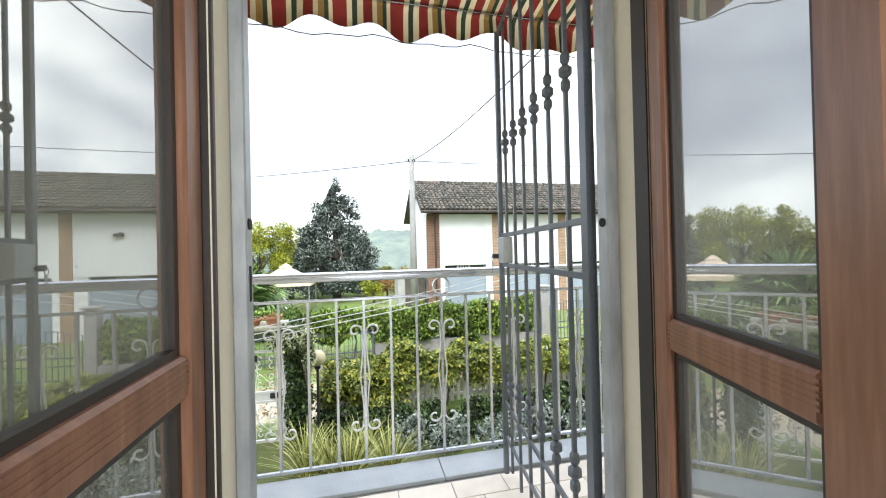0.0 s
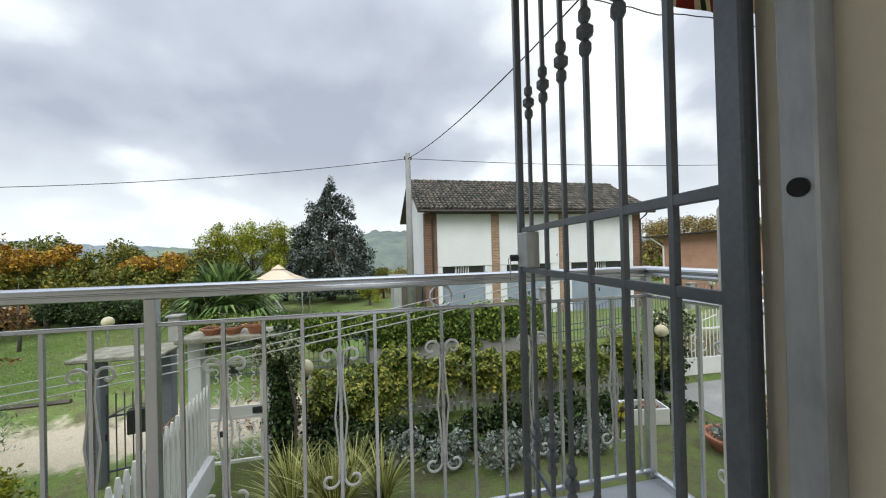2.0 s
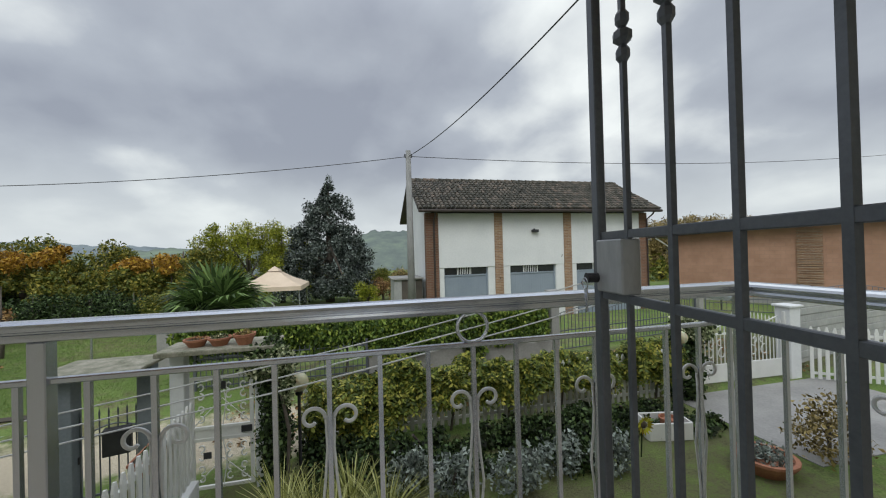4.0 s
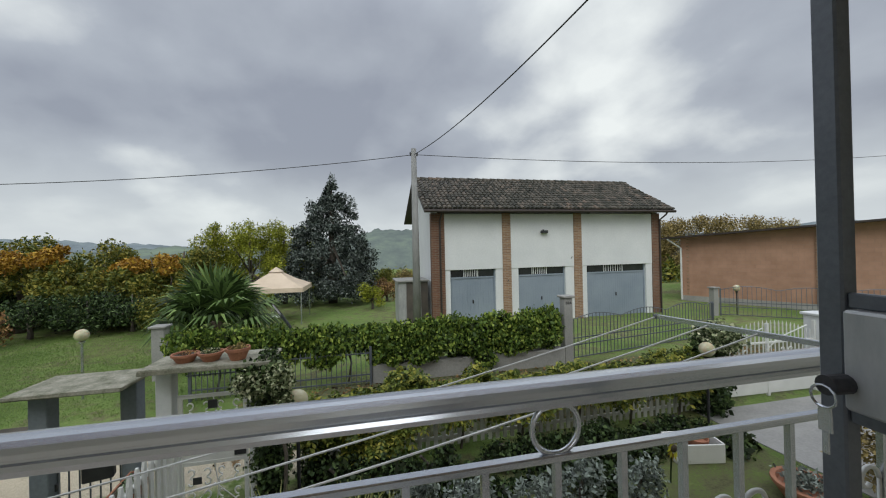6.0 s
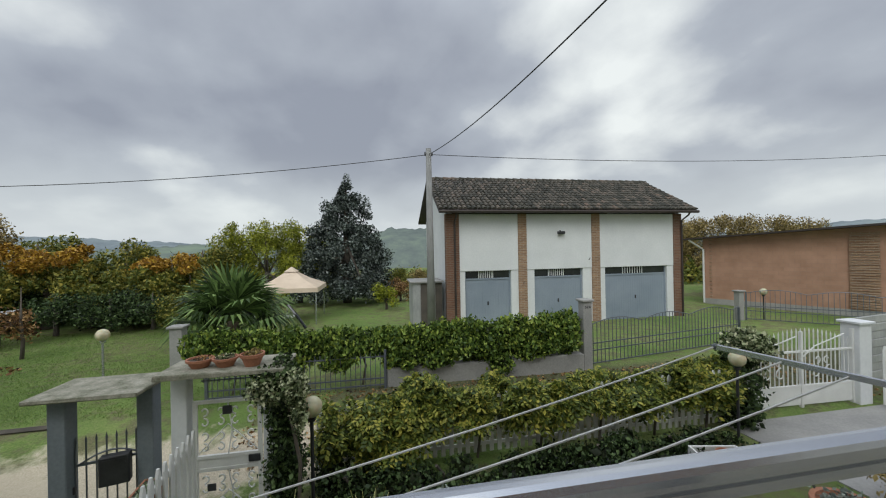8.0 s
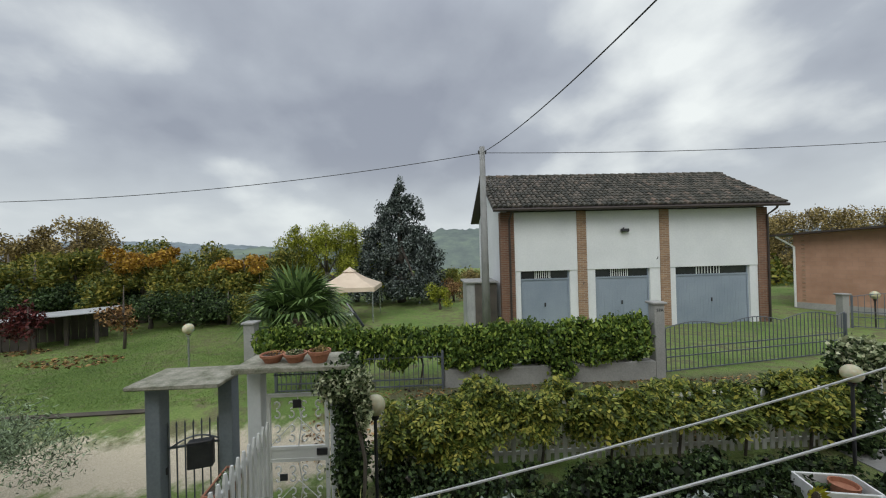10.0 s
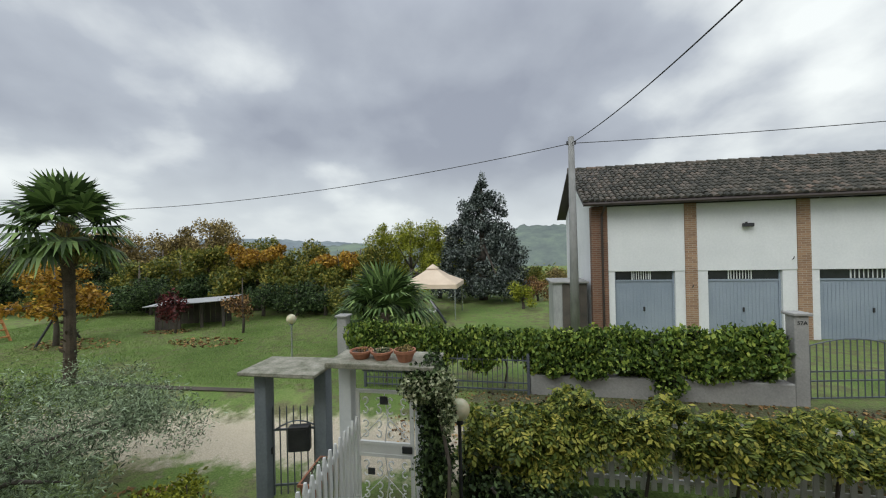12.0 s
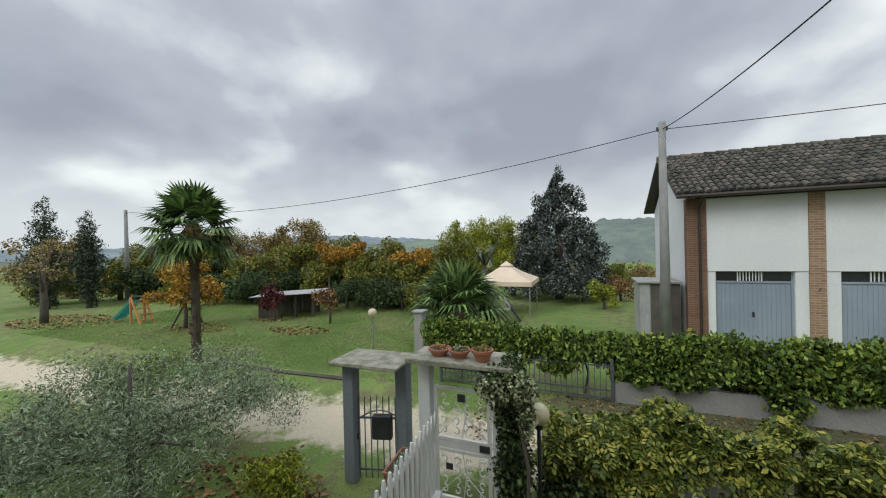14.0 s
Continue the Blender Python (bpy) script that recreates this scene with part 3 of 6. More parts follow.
def build_house():
    bm = box(-9, FL, WI, WO, -2.5, 6.0)
    box(FR, 9, WI, WO, -2.5, 6.0, bm)
    box(FL, FR, WI, WO, TOP, 6.0, bm)
    box(FL, FR, WI, WO, -2.5, FZ - 0.25, bm)
    solid("wall_front", bm, CREAM, "cream plastered house wall with a door opening", "wall")
    bm = box(-2.6, -2.4, -4.2, WI, FZ, 2.7)
    solid("wall_room_west", bm, ROOM_PLASTER, "plain pale plaster room wall", "wall")
    bm = box(2.6, 2.8, -4.2, WI, FZ, 2.7)
    solid("wall_room_east", bm, ROOM_PLASTER, "plain pale plaster room wall", "wall")
    # unseen back wall; its opening is added to hold the fill lamp
    bm = box(-2.6, -1.0, -4.4, -4.2, FZ, 2.7)
    box(1.2, 2.8, -4.4, -4.2, FZ, 2.7, bm)
    box(-1.0, 1.2, -4.4, -4.2, FZ, 0.75, bm)
    box(-1.0, 1.2, -4.4, -4.2, 2.4, 2.7, bm)
    solid("wall_room_back", bm, ROOM_PLASTER, "unseen plain pale plaster room wall with an opening added for the fill lamp", "wall")
    solid("ceiling", box(-2.6, 2.8, -4.4, WI, 2.7, 2.85), ROOM_PLASTER, "plain pale plaster ceiling", "ceiling")
    solid("floor_room", box(-2.6, 2.8, -4.4, WI, FZ - 0.25, FZ), STONE_EDGE, "grey stone room floor", "floor")
    solid("door_sill", box(FL, FR, WI, WO, FZ - 0.25, FZ + 0.012, bevel=0.004), STONE_EDGE, "grey speckled stone door sill", "sill")
    solid("balcony_floor", box(-9, 1.56, WO, 1.16, FZ - 0.28, FZ - 0.012), CONCRETE, "concrete balcony slab under the tiles", "floor")
    bm = None
    for i in range(8):
        x0 = -9 + i * 1.322
        bm = box(x0, x0 + 1.317, 0.97, 1.175, FZ - 0.012, FZ + 0.012, bm, 0.003)
    solid("balcony_edge_stone", bm, STONE_EDGE, "grey speckled stone slabs along the balcony edge", "trim")


def steel_frame():
    f = thing("door_frame", (0, 0, FZ + 0.012), "grey painted steel frame for the security grille", "door frame")
    bm = box(FL + 0.0005, -0.419, -0.250, -0.210, 0, TOP - FZ - 0.012, bevel=0.003)
    part("left_jamb", bm, STEEL_FRAME, f)
    part("right_jamb", box(0.445, FR - 0.0005, -0.240, -0.199, 0, TOP - FZ - 0.012, bevel=0.003), STEEL_FRAME, f)
    part("head", box(-0.419, 0.445, -0.250, -0.210, TOP - FZ - 0.07, TOP - FZ - 0.012, bevel=0.003), STEEL_FRAME, f)
    for s, x, y in ((1, -0.419, -0.231), (-1, 0.445, -0.221)):
        b = bmesh.new()
        bmesh.ops.create_cone(b, cap_ends=True, segments=16, radius1=0.012, radius2=0.012, depth=0.004, matrix=pose(x + s * 0.001, y, 1.185 - FZ, 0, 90, 0))
        part("bolt_hole", b, BLACK, f, "dark round bolt hole")
    part("lock_slot", box(-0.4205, -0.4175, -0.237, -0.225, 1.02 - FZ, 1.095 - FZ), BLACK, f, "dark lock slot")


def door_leaf(at, turn, width, label):
    """A glazed wooden leaf; local x runs from the hinge to the free stile, y is its thickness."""
    d = thing("glazed_door", at, label, "door", "double balcony door", turn)
    h, t, st = 2.53, 0.026, 0.062
    part("hinge_stile", box(0, st, -t, t, 0, h, bevel=0.006), DOOR_WOOD, d)
    part("lock_stile", box(width - 0.085, width, -t, t, 0, h, bevel=0.006), DOOR_WOOD, d)
    for nm, z0, z1 in (("bottom_rail", 0, 0.12), ("middle_rail", 1.062, 1.132), ("top_rail", h - 0.09, h)):
        rail = part(nm, box(st, width - 0.085, -t + 0.002, t - 0.002, z0, z1, bevel=0.006), DOOR_WOOD, d)
        if nm == "middle_rail":
            for s in (-1, 1):
                b = None
                for i in range(5):
                    z = z0 + 0.02 + i * 0.009
                    b = box(st, width - 0.085, s * (t - 0.002) - 0.001, s * (t - 0.002) + 0.001, z, z + 0.005, b)
                part("reeding", b, DOOR_WOOD, rail)
    for z0, z1 in ((0.12, 1.062), (1.132, h - 0.09)):
        p = part("pane", box(st + 0.012, width - 0.097, -0.003, 0.003, z0 + 0.01, z1 - 0.01), GLASS, d, "clear window glass")
        p.visible_shadow = False
        b = None
        for x0, x1, a, c in ((st, st + 0.014, z0, z1), (width - 0.099, width - 0.085, z0, z1), (st + 0.014, width - 0.099, z0, z0 + 0.012), (st + 0.014, width - 0.099, z1 - 0.012, z1)):
            b = box(x0, x1, -0.012, 0.012, a, c, b)
        part("glazing_bead", b, BROWN_PAINT, d, "dark glazing bead")
    for z in (0.3, 2.1):
        part("hinge", lathe([(0, 0), (0.009, 0), (0.009, 0.09), (0, 0.09)], 8, (-0.008, t, z)), DARK_METAL, d)
    return d


def wood_casing():
    c = thing("door_casing", (0, 0, FZ + 0.012), "reddish-brown wooden door casing in the wall opening", "door casing")
    part("left_casing", box(-0.60, -0.518, -0.388, -0.346, 0, TOP - FZ - 0.05, bevel=0.005), DOOR_WOOD, c)
    part("right_casing", box(0.54, 0.62, -0.388, -0.346, 0, TOP - FZ - 0.05, bevel=0.005), DOOR_WOOD, c)
    part("dark_lining", box(-0.449, -0.444, -0.345, -0.336, 0, TOP - FZ - 0.05), BROWN_PAINT, c, "dark rebate strip")
    part("dark_lining", box(0.4775, 0.482, -0.345, -0.303, 0, TOP - FZ - 0.05), BROWN_PAINT, c, "dark rebate strip")
    part("rebate", box(-0.5175, -0.452, -0.3487, -0.3457, 0, TOP - FZ - 0.05), BROWN_PAINT, c, "dark rebate strip")
    part("rebate", box(0.484, 0.5395, -0.3487, -0.3457, 0, TOP - FZ - 0.05), BROWN_PAINT, c, "dark rebate strip")
    part("head_casing", box(-0.60, 0.62, -0.388, -0.346, TOP - FZ + 0.15, TOP - FZ + 0.24, bevel=0.005), DOOR_WOOD, c)


build_house()
# Fill lamp added behind the camera to brighten the door from inside.
fill_lamp = bpy.data.lights.new("room_fill_light", "AREA")
fill_lamp.shape, fill_lamp.size, fill_lamp.size_y, fill_lamp.energy, fill_lamp.color = "RECTANGLE", 2.1, 1.55, 32, (0.95, 0.98, 1.0)
new("room_fill_light", fill_lamp).matrix_world = look((0.1, -4.25, 1.57), (0.1, 0, 1.57))
steel_frame()
wood_casing()
door_leaf((-0.488, -0.350, FZ + 0.02), -89.2, 0.50, "open glazed door leaf in reddish-brown wood")
door_leaf((0.507, -0.355, FZ + 0.02), 180 + 72.0, 0.50, "half-open glazed door leaf in reddish-brown wood")


def collar_rod(x, z0, z1, collars, r=0.0075):
    bm = tube([(x, 0, z0), (x, 0, z1)], r * 1.25, 4, square=True)
    for z in collars:
        for dz, rr in ((-0.045, 0.017), (0.0, 0.023), (0.045, 0.017)):
            lathe([(0.009, -0.022), (rr, -0.009), (rr, 0.009), (0.009, 0.022)], 8, (x, 0, z + dz), bm)
    return bm


def grille():
    """Security gate, swung open outwards; local x from hinge to free edge."""
    ax, ay, bx, by = 0.457, -0.158, 0.598, 0.910
    w = math.hypot(bx - ax, by - ay)
    g = thing("security_grille", (ax, ay, 0.0), "grey wrought-iron security gate standing open on the balcony", "security gate", turn=math.degrees(math.atan2(by - ay, bx - ax)))
    part("hinge_stile", box(0, 0.045, -0.013, 0.013, -0.15, 2.385, bevel=0.003), GREY_METAL, g)
    part("lock_stile", box(w - 0.034, w, -0.013, 0.013, -0.15, 2.385, bevel=0.003), GREY_METAL, g)
    for z in (0.055, 0.25, 1.035, 1.200, 2.36):
        part("crossbar", box(0.045, w - 0.034, -0.006, 0.006, z, z + 0.022, bevel=0.002), GREY_METAL, g)
    for i in range(1, 7):
        part("baluster", collar_rod(w * i / 7, -0.07, 2.36, (1.71, 0.40)), GREY_METAL, g)
    lock = part("lock_box", box(w - 0.165, w - 0.041, -0.026, 0.026, 1.058, 1.1995, bevel=0.004), STEEL_FRAME, g)
    part("lock_cylinder", tube([(w - 0.045, 0.026, 1.095), (w - 0.045, 0.058, 1.095)], 0.014, 14), DARK_METAL, lock, "steel lock cylinder")
    b = tube([(w - 0.045 + 0.016 * math.cos(a), 0.062, 1.080 + 0.016 * math.sin(a)) for a in [k * math.pi / 6 for k in range(12)]], 0.0018, 5, closed=True)
    part("key_ring", b, RAIL_METAL, lock)
    b = box(w - 0.054, w - 0.036, 0.058, 0.061, 1.03, 1.066, bevel=0.001)
    box(w - 0.049, w - 0.042, 0.058, 0.061, 1.0, 1.03, b)
    part("key", b, RAIL_METAL, lock, "small steel key")
    for z in (0.35, 2.1):
        part("hinge", lathe([(0, 0), (0.008, 0), (0.008, 0.08), (0, 0.08)], 10, (-0.008, -0.012, z)), GREY_METAL, g)


grille()

RX, RY = 1.50, 1.2


def scroll_pair(x, y, along):
    """Four pale scrolls and two bowed rods round one bar; along is the unit vector of the railing."""
    bm = None
    for s in (-1, 1):
        for cz, a0, a1 in ((0.655, math.radians(-20), math.radians(290)), (0.085, math.radians(20), math.radians(-290))):
            if s > 0:
                pts = spiral(0.055, cz, 0.042, 0.014, math.pi, math.pi - (a1 - a0))
            else:
                pts = spiral(-0.055, cz, 0.042, 0.014, 0.0, a1 - a0)
            bm = tube([(x + p[0] * along[0], y + p[0] * along[1], p[2]) for p in pts], 0.0065, 5, bm)
        rod = [(s * o, z) for o, z in ((0.013, 0.655), (0.010, 0.56), (0.018, 0.46), (0.028, 0.37), (0.018, 0.28), (0.010, 0.18), (0.013, 0.085))]
        bm = tube([(x + o * along[0], y + o * along[1], z) for o, z in rod], 0.005, 5, bm)
    return bm


def railing():
    r = thing("balcony_railing", (0, 0, 0), "grey painted iron balcony railing with pale scrolls", "railing")
    x0 = -8.8
    for tag, a, b in (("front", (x0, RY), (RX, RY)), ("side", (RX, RY), (RX, WO))):
        al = Vector((b[0] - a[0], b[1] - a[1])).normalized()
        na = Vector((-al.y, al.x))

        def bar(hw, z0, z1, bev):
            pa = Vector(a) - al * (0.02 if tag == "front" else -0.022)
            pb = Vector(b) + al * (0.02 if tag == "front" else 0)
            bm = bmesh.new()
            L = (pb - pa).length
            bm = box(0, L, -hw, hw, z0, z1, bevel=bev)
            bmesh.ops.transform(bm, matrix=Matrix.Translation((*pa, 0)) @ Matrix.Rotation(math.atan2(al.y, al.x), 4, "Z"), verts=bm.verts)
            return bm

        prof = [(0.020, 0.962), (0.029, 0.966), (0.031, 0.976), (0.029, 0.984), (0.024, 0.986), (0.024, 0.990), (0.030, 0.993), (0.031, 1.002), (0.027, 1.011), (0.018, 1.018), (0.006, 1.020)]
        prof = prof + [(-q, z) for q, z in reversed(prof)]
        hb = bmesh.new()
        ends = []
        for e in (Vector(a) - al * (0.03 if tag == "front" else -0.033), Vector(b) + al * (0.03 if tag == "front" else 0.0)):
            ends.append([hb.verts.new((e.x + na.x * q, e.y + na.y * q, z)) for q, z in prof])
        for i in range(len(prof)):
            j = (i + 1) % len(prof)
            hb.faces.new((ends[0][i], ends[0][j], ends[1][j], ends[1][i]))
        hb.faces.new(ends[0])
        hb.faces.new(ends[1][::-1])
        bmesh.ops.recalc_face_normals(hb, faces=hb.faces)
        part("handrail", hb, RAIL_METAL, r)
        part("upper_rail", bar(0.012, 0.842, 0.859, 0.003), RAIL_METAL, r)
        part("lower_rail", bar(0.012, -0.150, -0.132, 0.003), RAIL_METAL, r)
        step = 0.162
        L = (Vector(b) - Vector(a)).length
        n = int(L / step) + 1
        off = ((RX - 0.3) / step) % 1.0
        for i in range(n):
            d = L - (i + off) * step if tag == "front" else (i + 1) * step
            if d < 0.05 or d > L - 0.05:
                continue
            p = Vector(a) + al * d
            part("baluster", box(p.x - 0.0075, p.x + 0.0075, p.y - 0.0075, p.y + 0.0075, -0.132, 0.842), RAIL_METAL, r)
            k = round((p.x - 0.3) / step) if tag == "front" else i + 1
            if k % 3 == 0 and p.x > -3.5:
                part("scroll", scroll_pair(p.x, p.y, al), PALE_METAL, r, "pale painted scrollwork", True)
    for px, py in ((RX, RY), (-0.94, RY), (-3.6, RY), (-6.2, RY)):
        part("post", box(px - 0.022, px + 0.022, py - 0.022, py + 0.022, FZ - 0.10, 0.9615, bevel=0.003), RAIL_METAL, r)
    b = tube([(0.3 + 0.055 * math.cos(k * math.pi / 14), RY, 0.911 + 0.054 * math.sin(k * math.pi / 14)) for k in range(28)], 0.0065, 6, closed=True)
    part("ring", b, RAIL_METAL, r, "round iron ring between the rails", True)


railing()


def awning():
    a = thing("awning", (0, 0, 2.70), "red, cream and green striped cloth awning with a scalloped edge", "awning")
    x0, x1, y1 = -2.6, 2.4, 1.02
    part("roller_box", box(x0, x1, WO, -0.02, -0.02, 0.12, bevel=0.02), RAIL_METAL, a)
    bm = bmesh.new()
    n = 160
    rows = []
    for j, (y, z) in enumerate(((-0.04, 0.03), (0.4, -0.04), (y1, -0.14), (y1 + 0.012, -0.16), (y1 + 0.014, -0.22), (y1 + 0.014, -0.285))):
        row = []
        for i in range(n + 1):
            x = x0 + (x1 - x0) * i / n
            dz = dy = 0
            if j >= 3:
                dy = 0.012 * math.sin(x * 17) * (j - 2)
            if j == 5:
                dz = -0.030 * math.sin(x * 7.4 + 0.6) - 0.012 * math.sin(x * 19)
            row.append(bm.verts.new((x, y + dy, z + dz)))
        rows.append(row)
    for p, q in zip(rows, rows[1:]):
        for i in range(n):
            bm.faces.new((p[i], p[i + 1], q[i + 1], q[i]))
    bmesh.ops.solidify(bm, geom=bm.faces[:], thickness=0.002)
    part("cloth", bm, AWNING, a, smooth=True)
    part("front_bar", tube([(x0, y1 - 0.02, -0.12), (x1, y1 - 0.02, -0.12)], 0.018, 8), RAIL_METAL, a)
    pts = [(x0 + (x1 - x0) * i / 60, y1 + 0.022, -0.312 - 0.028 * abs(math.sin(i * 0.42)) + 0.008 * math.sin(i * 1.9)) for i in range(61)]
    part("trailing_cord", tube(pts, 0.003, 5), CABLE, a, "frayed dark cord under the valance")
    for x in (x0 + 0.3, x1 - 0.3):
        part("arm", tube([(x, -0.1, 0.0), (x + 0.02, 0.45, -0.10), (x, y1, -0.15)], 0.014, 6), RAIL_METAL, a)


awning()


def clothes_line():
    c = thing("clothes_line", (RX, RY + 0.03, 0.94), "metal clothes-line arms on the railing with pale lines", "clothes line")
    tip = Vector((1.231 - RX, 1.922 - RY - 0.03, 0.028))
    part("arm", box(-0.012, 0.012, 0, 0.01, -0.01, 0.0), RAIL_METAL, c)
    part("outer_arm", tube([(0, 0, 0), tip], 0.013, 4, square=True), RAIL_METAL, c)
    part("arm_tip", ball(0.013, 8, tuple(tip)), GREY_METAL, c)
    lt = Vector((-3.6 - RX, 1.62 - RY - 0.03, -0.62))
    part("left_arm", tube([(lt.x + 0.2, 0.0, 0.0), (lt.x, 0.35, -0.30), lt], 0.013, 4, square=True), RAIL_METAL, c)
    for i, f in enumerate((1.0, 0.72, 0.5)):
        p, q = tip * f, Vector((lt.x, lt.y * f, lt.z * 0.9 - 0.02 * i))
        pts = [p.lerp(q, k / 14) - Vector((0, 0, 0.10 * 4 * (k / 14) * (1 - k / 14))) for k in range(15)]
        part("line", tube(pts, 0.0035, 5), ROPE, c, "pale plastic washing line")


clothes_line()


def parasol():
    """A slim folded parasol and a bent white tube in the balcony's corner."""
    p = thing("folded_parasol", (1.33, 0.55, FZ + 0.006), "folded teal parasol leaning by the railing", "parasol")
    part("pole", tube([(0.03, 0, 0), (0.03, 0, 1.25)], 0.012, 8), PALE_METAL, p)
    prof = [(0.012, 0.10), (0.026, 0.14), (0.024, 0.7), (0.015, 1.0), (0.013, 1.36), (0.010, 1.42), (0, 1.43)]
    b = lathe(prof, 14)
    for v in b.verts:
        a = math.atan2(v.co.y, v.co.x)
        k = 1 + 0.25 * math.sin(a * 5)
        v.co.x, v.co.y = v.co.x * k, v.co.y * k
    part("cloth", b, TEAL, p, "folded teal cloth", True)
    part("finial", ball(0.016, 8, (0, 0, 1.445)), DARK_METAL, p)
    stand = [(-0.05, 0.02, 0.0), (-0.05, 0.02, 1.44), (-0.03, 0.0, 1.50), (0.03, -0.06, 1.53), (0.12, -0.2, 1.53)]
    part("hook_stand", tube(stand, 0.013, 8), WHITE_METAL, p, "white bent metal tube")


parasol()

# ---------------------------------------------------------------- across the lane: garage building
def garage():
    ox, oy, oz = 2.75, 15.5, -2.05
    g = thing("garage_building", (ox, oy, oz), "white two-storey garage building with brick piers and tiled roof", "building")
    W, D, H = 11.35, 6.0, 4.95
    zp = 2.50          # underside of the white upper panels
    bays = ((0.57, 3.18, 0.80, 2.85), (3.57, 6.68, 3.92, 6.24), (7.08, 10.91, 7.34, 10.56))
    part("side_wall", box(0.02, 0.30, 0.10, D, 0, H + 0.05), PAINT_WHITE, g)
    part("side_wall", box(W - 0.30, W - 0.02, 0.10, D, 0, H + 0.05), PAINT_WHITE, g)
    part("back_wall", box(0.30, W - 0.30, D - 0.3, D, 0, H), PAINT_WHITE, g)
    for x0, x1 in ((0.0, 0.57), (3.18, 3.57), (6.68, 7.08), (10.91, W)):
        part("brick_pier", box(x0, x1, -0.03, 0.28, 0, H - 0.02, bevel=0.004), BRICK_PIER if x0 in (0.0, 10.91) else BRICK_PALE, g, "red brick pier")
    for x in (0.02, W - 0.30):
        b = bmesh.new()
        pts = ((0.1, H + 0.05), (D, H + 0.05), (D / 2 - 0.3, H + 1.72))
        lo = [b.verts.new((x, y, z)) for y, z in pts]
        hi = [b.verts.new((x + 0.28, y, z)) for y, z in pts]
        b.faces.new(lo)
        b.faces.new(hi[::-1])
        for i in range(3):
            b.faces.new((lo[i], hi[i], hi[(i + 1) % 3], lo[(i + 1) % 3]))
        bmesh.ops.recalc_face_normals(b, faces=b.faces)
        part("gable", b, PAINT_WHITE, g)
    for n, (x0, x1, d0, d1) in enumerate(bays):
        part("upper_panel", box(x0, x1, 0.0, 0.25, zp, H - 0.03, bevel=0.01), PAINT_WHITE, g, "white plaster panel")
        part("white_jamb", box(x0, d0, 0.03, 0.25, 0, zp), PAINT_WHITE, g)
        part("white_jamb", box(d1, x1, 0.03, 0.25, 0, zp), PAINT_WHITE, g)
        door = part("garage_door", box(d0, d1, 0.16, 0.20, 0.02, 2.14, bevel=0.005), DOOR_BLUE, g, "blue-grey steel up-and-over door")
        part("door_frame", join(join(box(d0, d0 + 0.06, 0.12, 0.16, 0, 2.18), box(d1 - 0.06, d1, 0.12, 0.16, 0, 2.18)), box(d0 + 0.06, d1 - 0.06, 0.12, 0.16, 2.12, 2.18)), DOOR_BLUE, door)
        m = int((d1 - d0 - 0.12) / 0.115)
        for i in range(m):
            x = d0 + 0.07 + i * (d1 - d0 - 0.14) / m
            part("door_slat", box(x, x + (d1 - d0 - 0.14) / m - 0.009, 0.152, 0.16, 0.06, 2.10), DOOR_BLUE, door)
        part("door_lock", box((d0 + d1) / 2 - 0.03, (d0 + d1) / 2 + 0.03, 0.11, 0.148, 1.02, 1.18, bevel=0.01), DARK_METAL, door, "dark lock plate")
        part("top_light", box(d0, d1, 0.16, 0.18, 2.18, zp), DARK_GLASS, g, "dark strip window")
        c0, c1 = d0 + (d1 - d0) * 0.30, d0 + (d1 - d0) * 0.62
        vent = part("vent_post", box(c0, c0 + 0.03, 0.13, 0.16, 2.18, zp), PAINT_WHITE, g)
        part("vent_post", box(c1 - 0.03, c1, 0.13, 0.16, 2.18, zp), PAINT_WHITE, g)
        for i in range(1, 8):
            x = c0 + (c1 - c0) * i / 8
            part("vent_bar", box(x - 0.013, x + 0.013, 0.135, 0.15, 2.19, zp - 0.005), PAINT_WHITE, vent)
        for x in (d0 + 0.01, d1 - 0.05):
            part("light_frame", box(x, x + 0.04, 0.13, 0.16, 2.18, zp), DOOR_BLUE, g)
    # roof
    EV, OV = 0.55, 0.38
    zr, yr = H + 1.86, D / 2 - 0.3
    slope = (zr - H - 0.05) / (yr + EV)
    b = bmesh.new()
    sec = [(-EV, H + 0.0), (yr, zr), (D + EV, H + 0.0), (D + EV, H + 0.09), (yr, zr + 0.1), (-EV, H + 0.09)]
    lo = [b.verts.new((-OV, y, z)) for y, z in sec]
    hi = [b.verts.new((W + OV, y, z)) for y, z in sec]
    b.faces.new(lo)
    b.faces.new(hi[::-1])
    for i in range(6):
        b.faces.new((lo[i], hi[i], hi[(i + 1) % 6], lo[(i + 1) % 6]))
    bmesh.ops.recalc_face_normals(b, faces=b.faces)
    roof = part("roof", b, BROWN_PAINT, g, "old curved clay tiles, browned and mossy")
    part("gutter", tube([(-OV, -EV - 0.05, H + 0.02), (W + OV, -EV - 0.05, H + 0.02)], 0.065, 8), BROWN_PAINT, g, "dark brown gutter")
    for x, s in ((0.36, 1), (W - 0.05, -1)):
        pts = [(x, -EV - 0.02, H), (x, -EV + 0.05, H - 0.12), (x, -0.09, H - 0.35), (x, -0.09, 0.1)]
        part("downpipe", tube(pts, 0.04, 8), BROWN_PAINT, g, "dark brown downpipe")
    # flood lamp over the middle door
    lamp = part("flood_lamp", box(4.98, 5.30, -0.20, -0.06, 4.02, 4.15, bevel=0.02), DARK_METAL, g, "dark flood lamp on a bracket")
    part("bracket", box(5.12, 5.16, -0.06, 0.0, 4.05, 4.2), DARK_METAL, lamp)
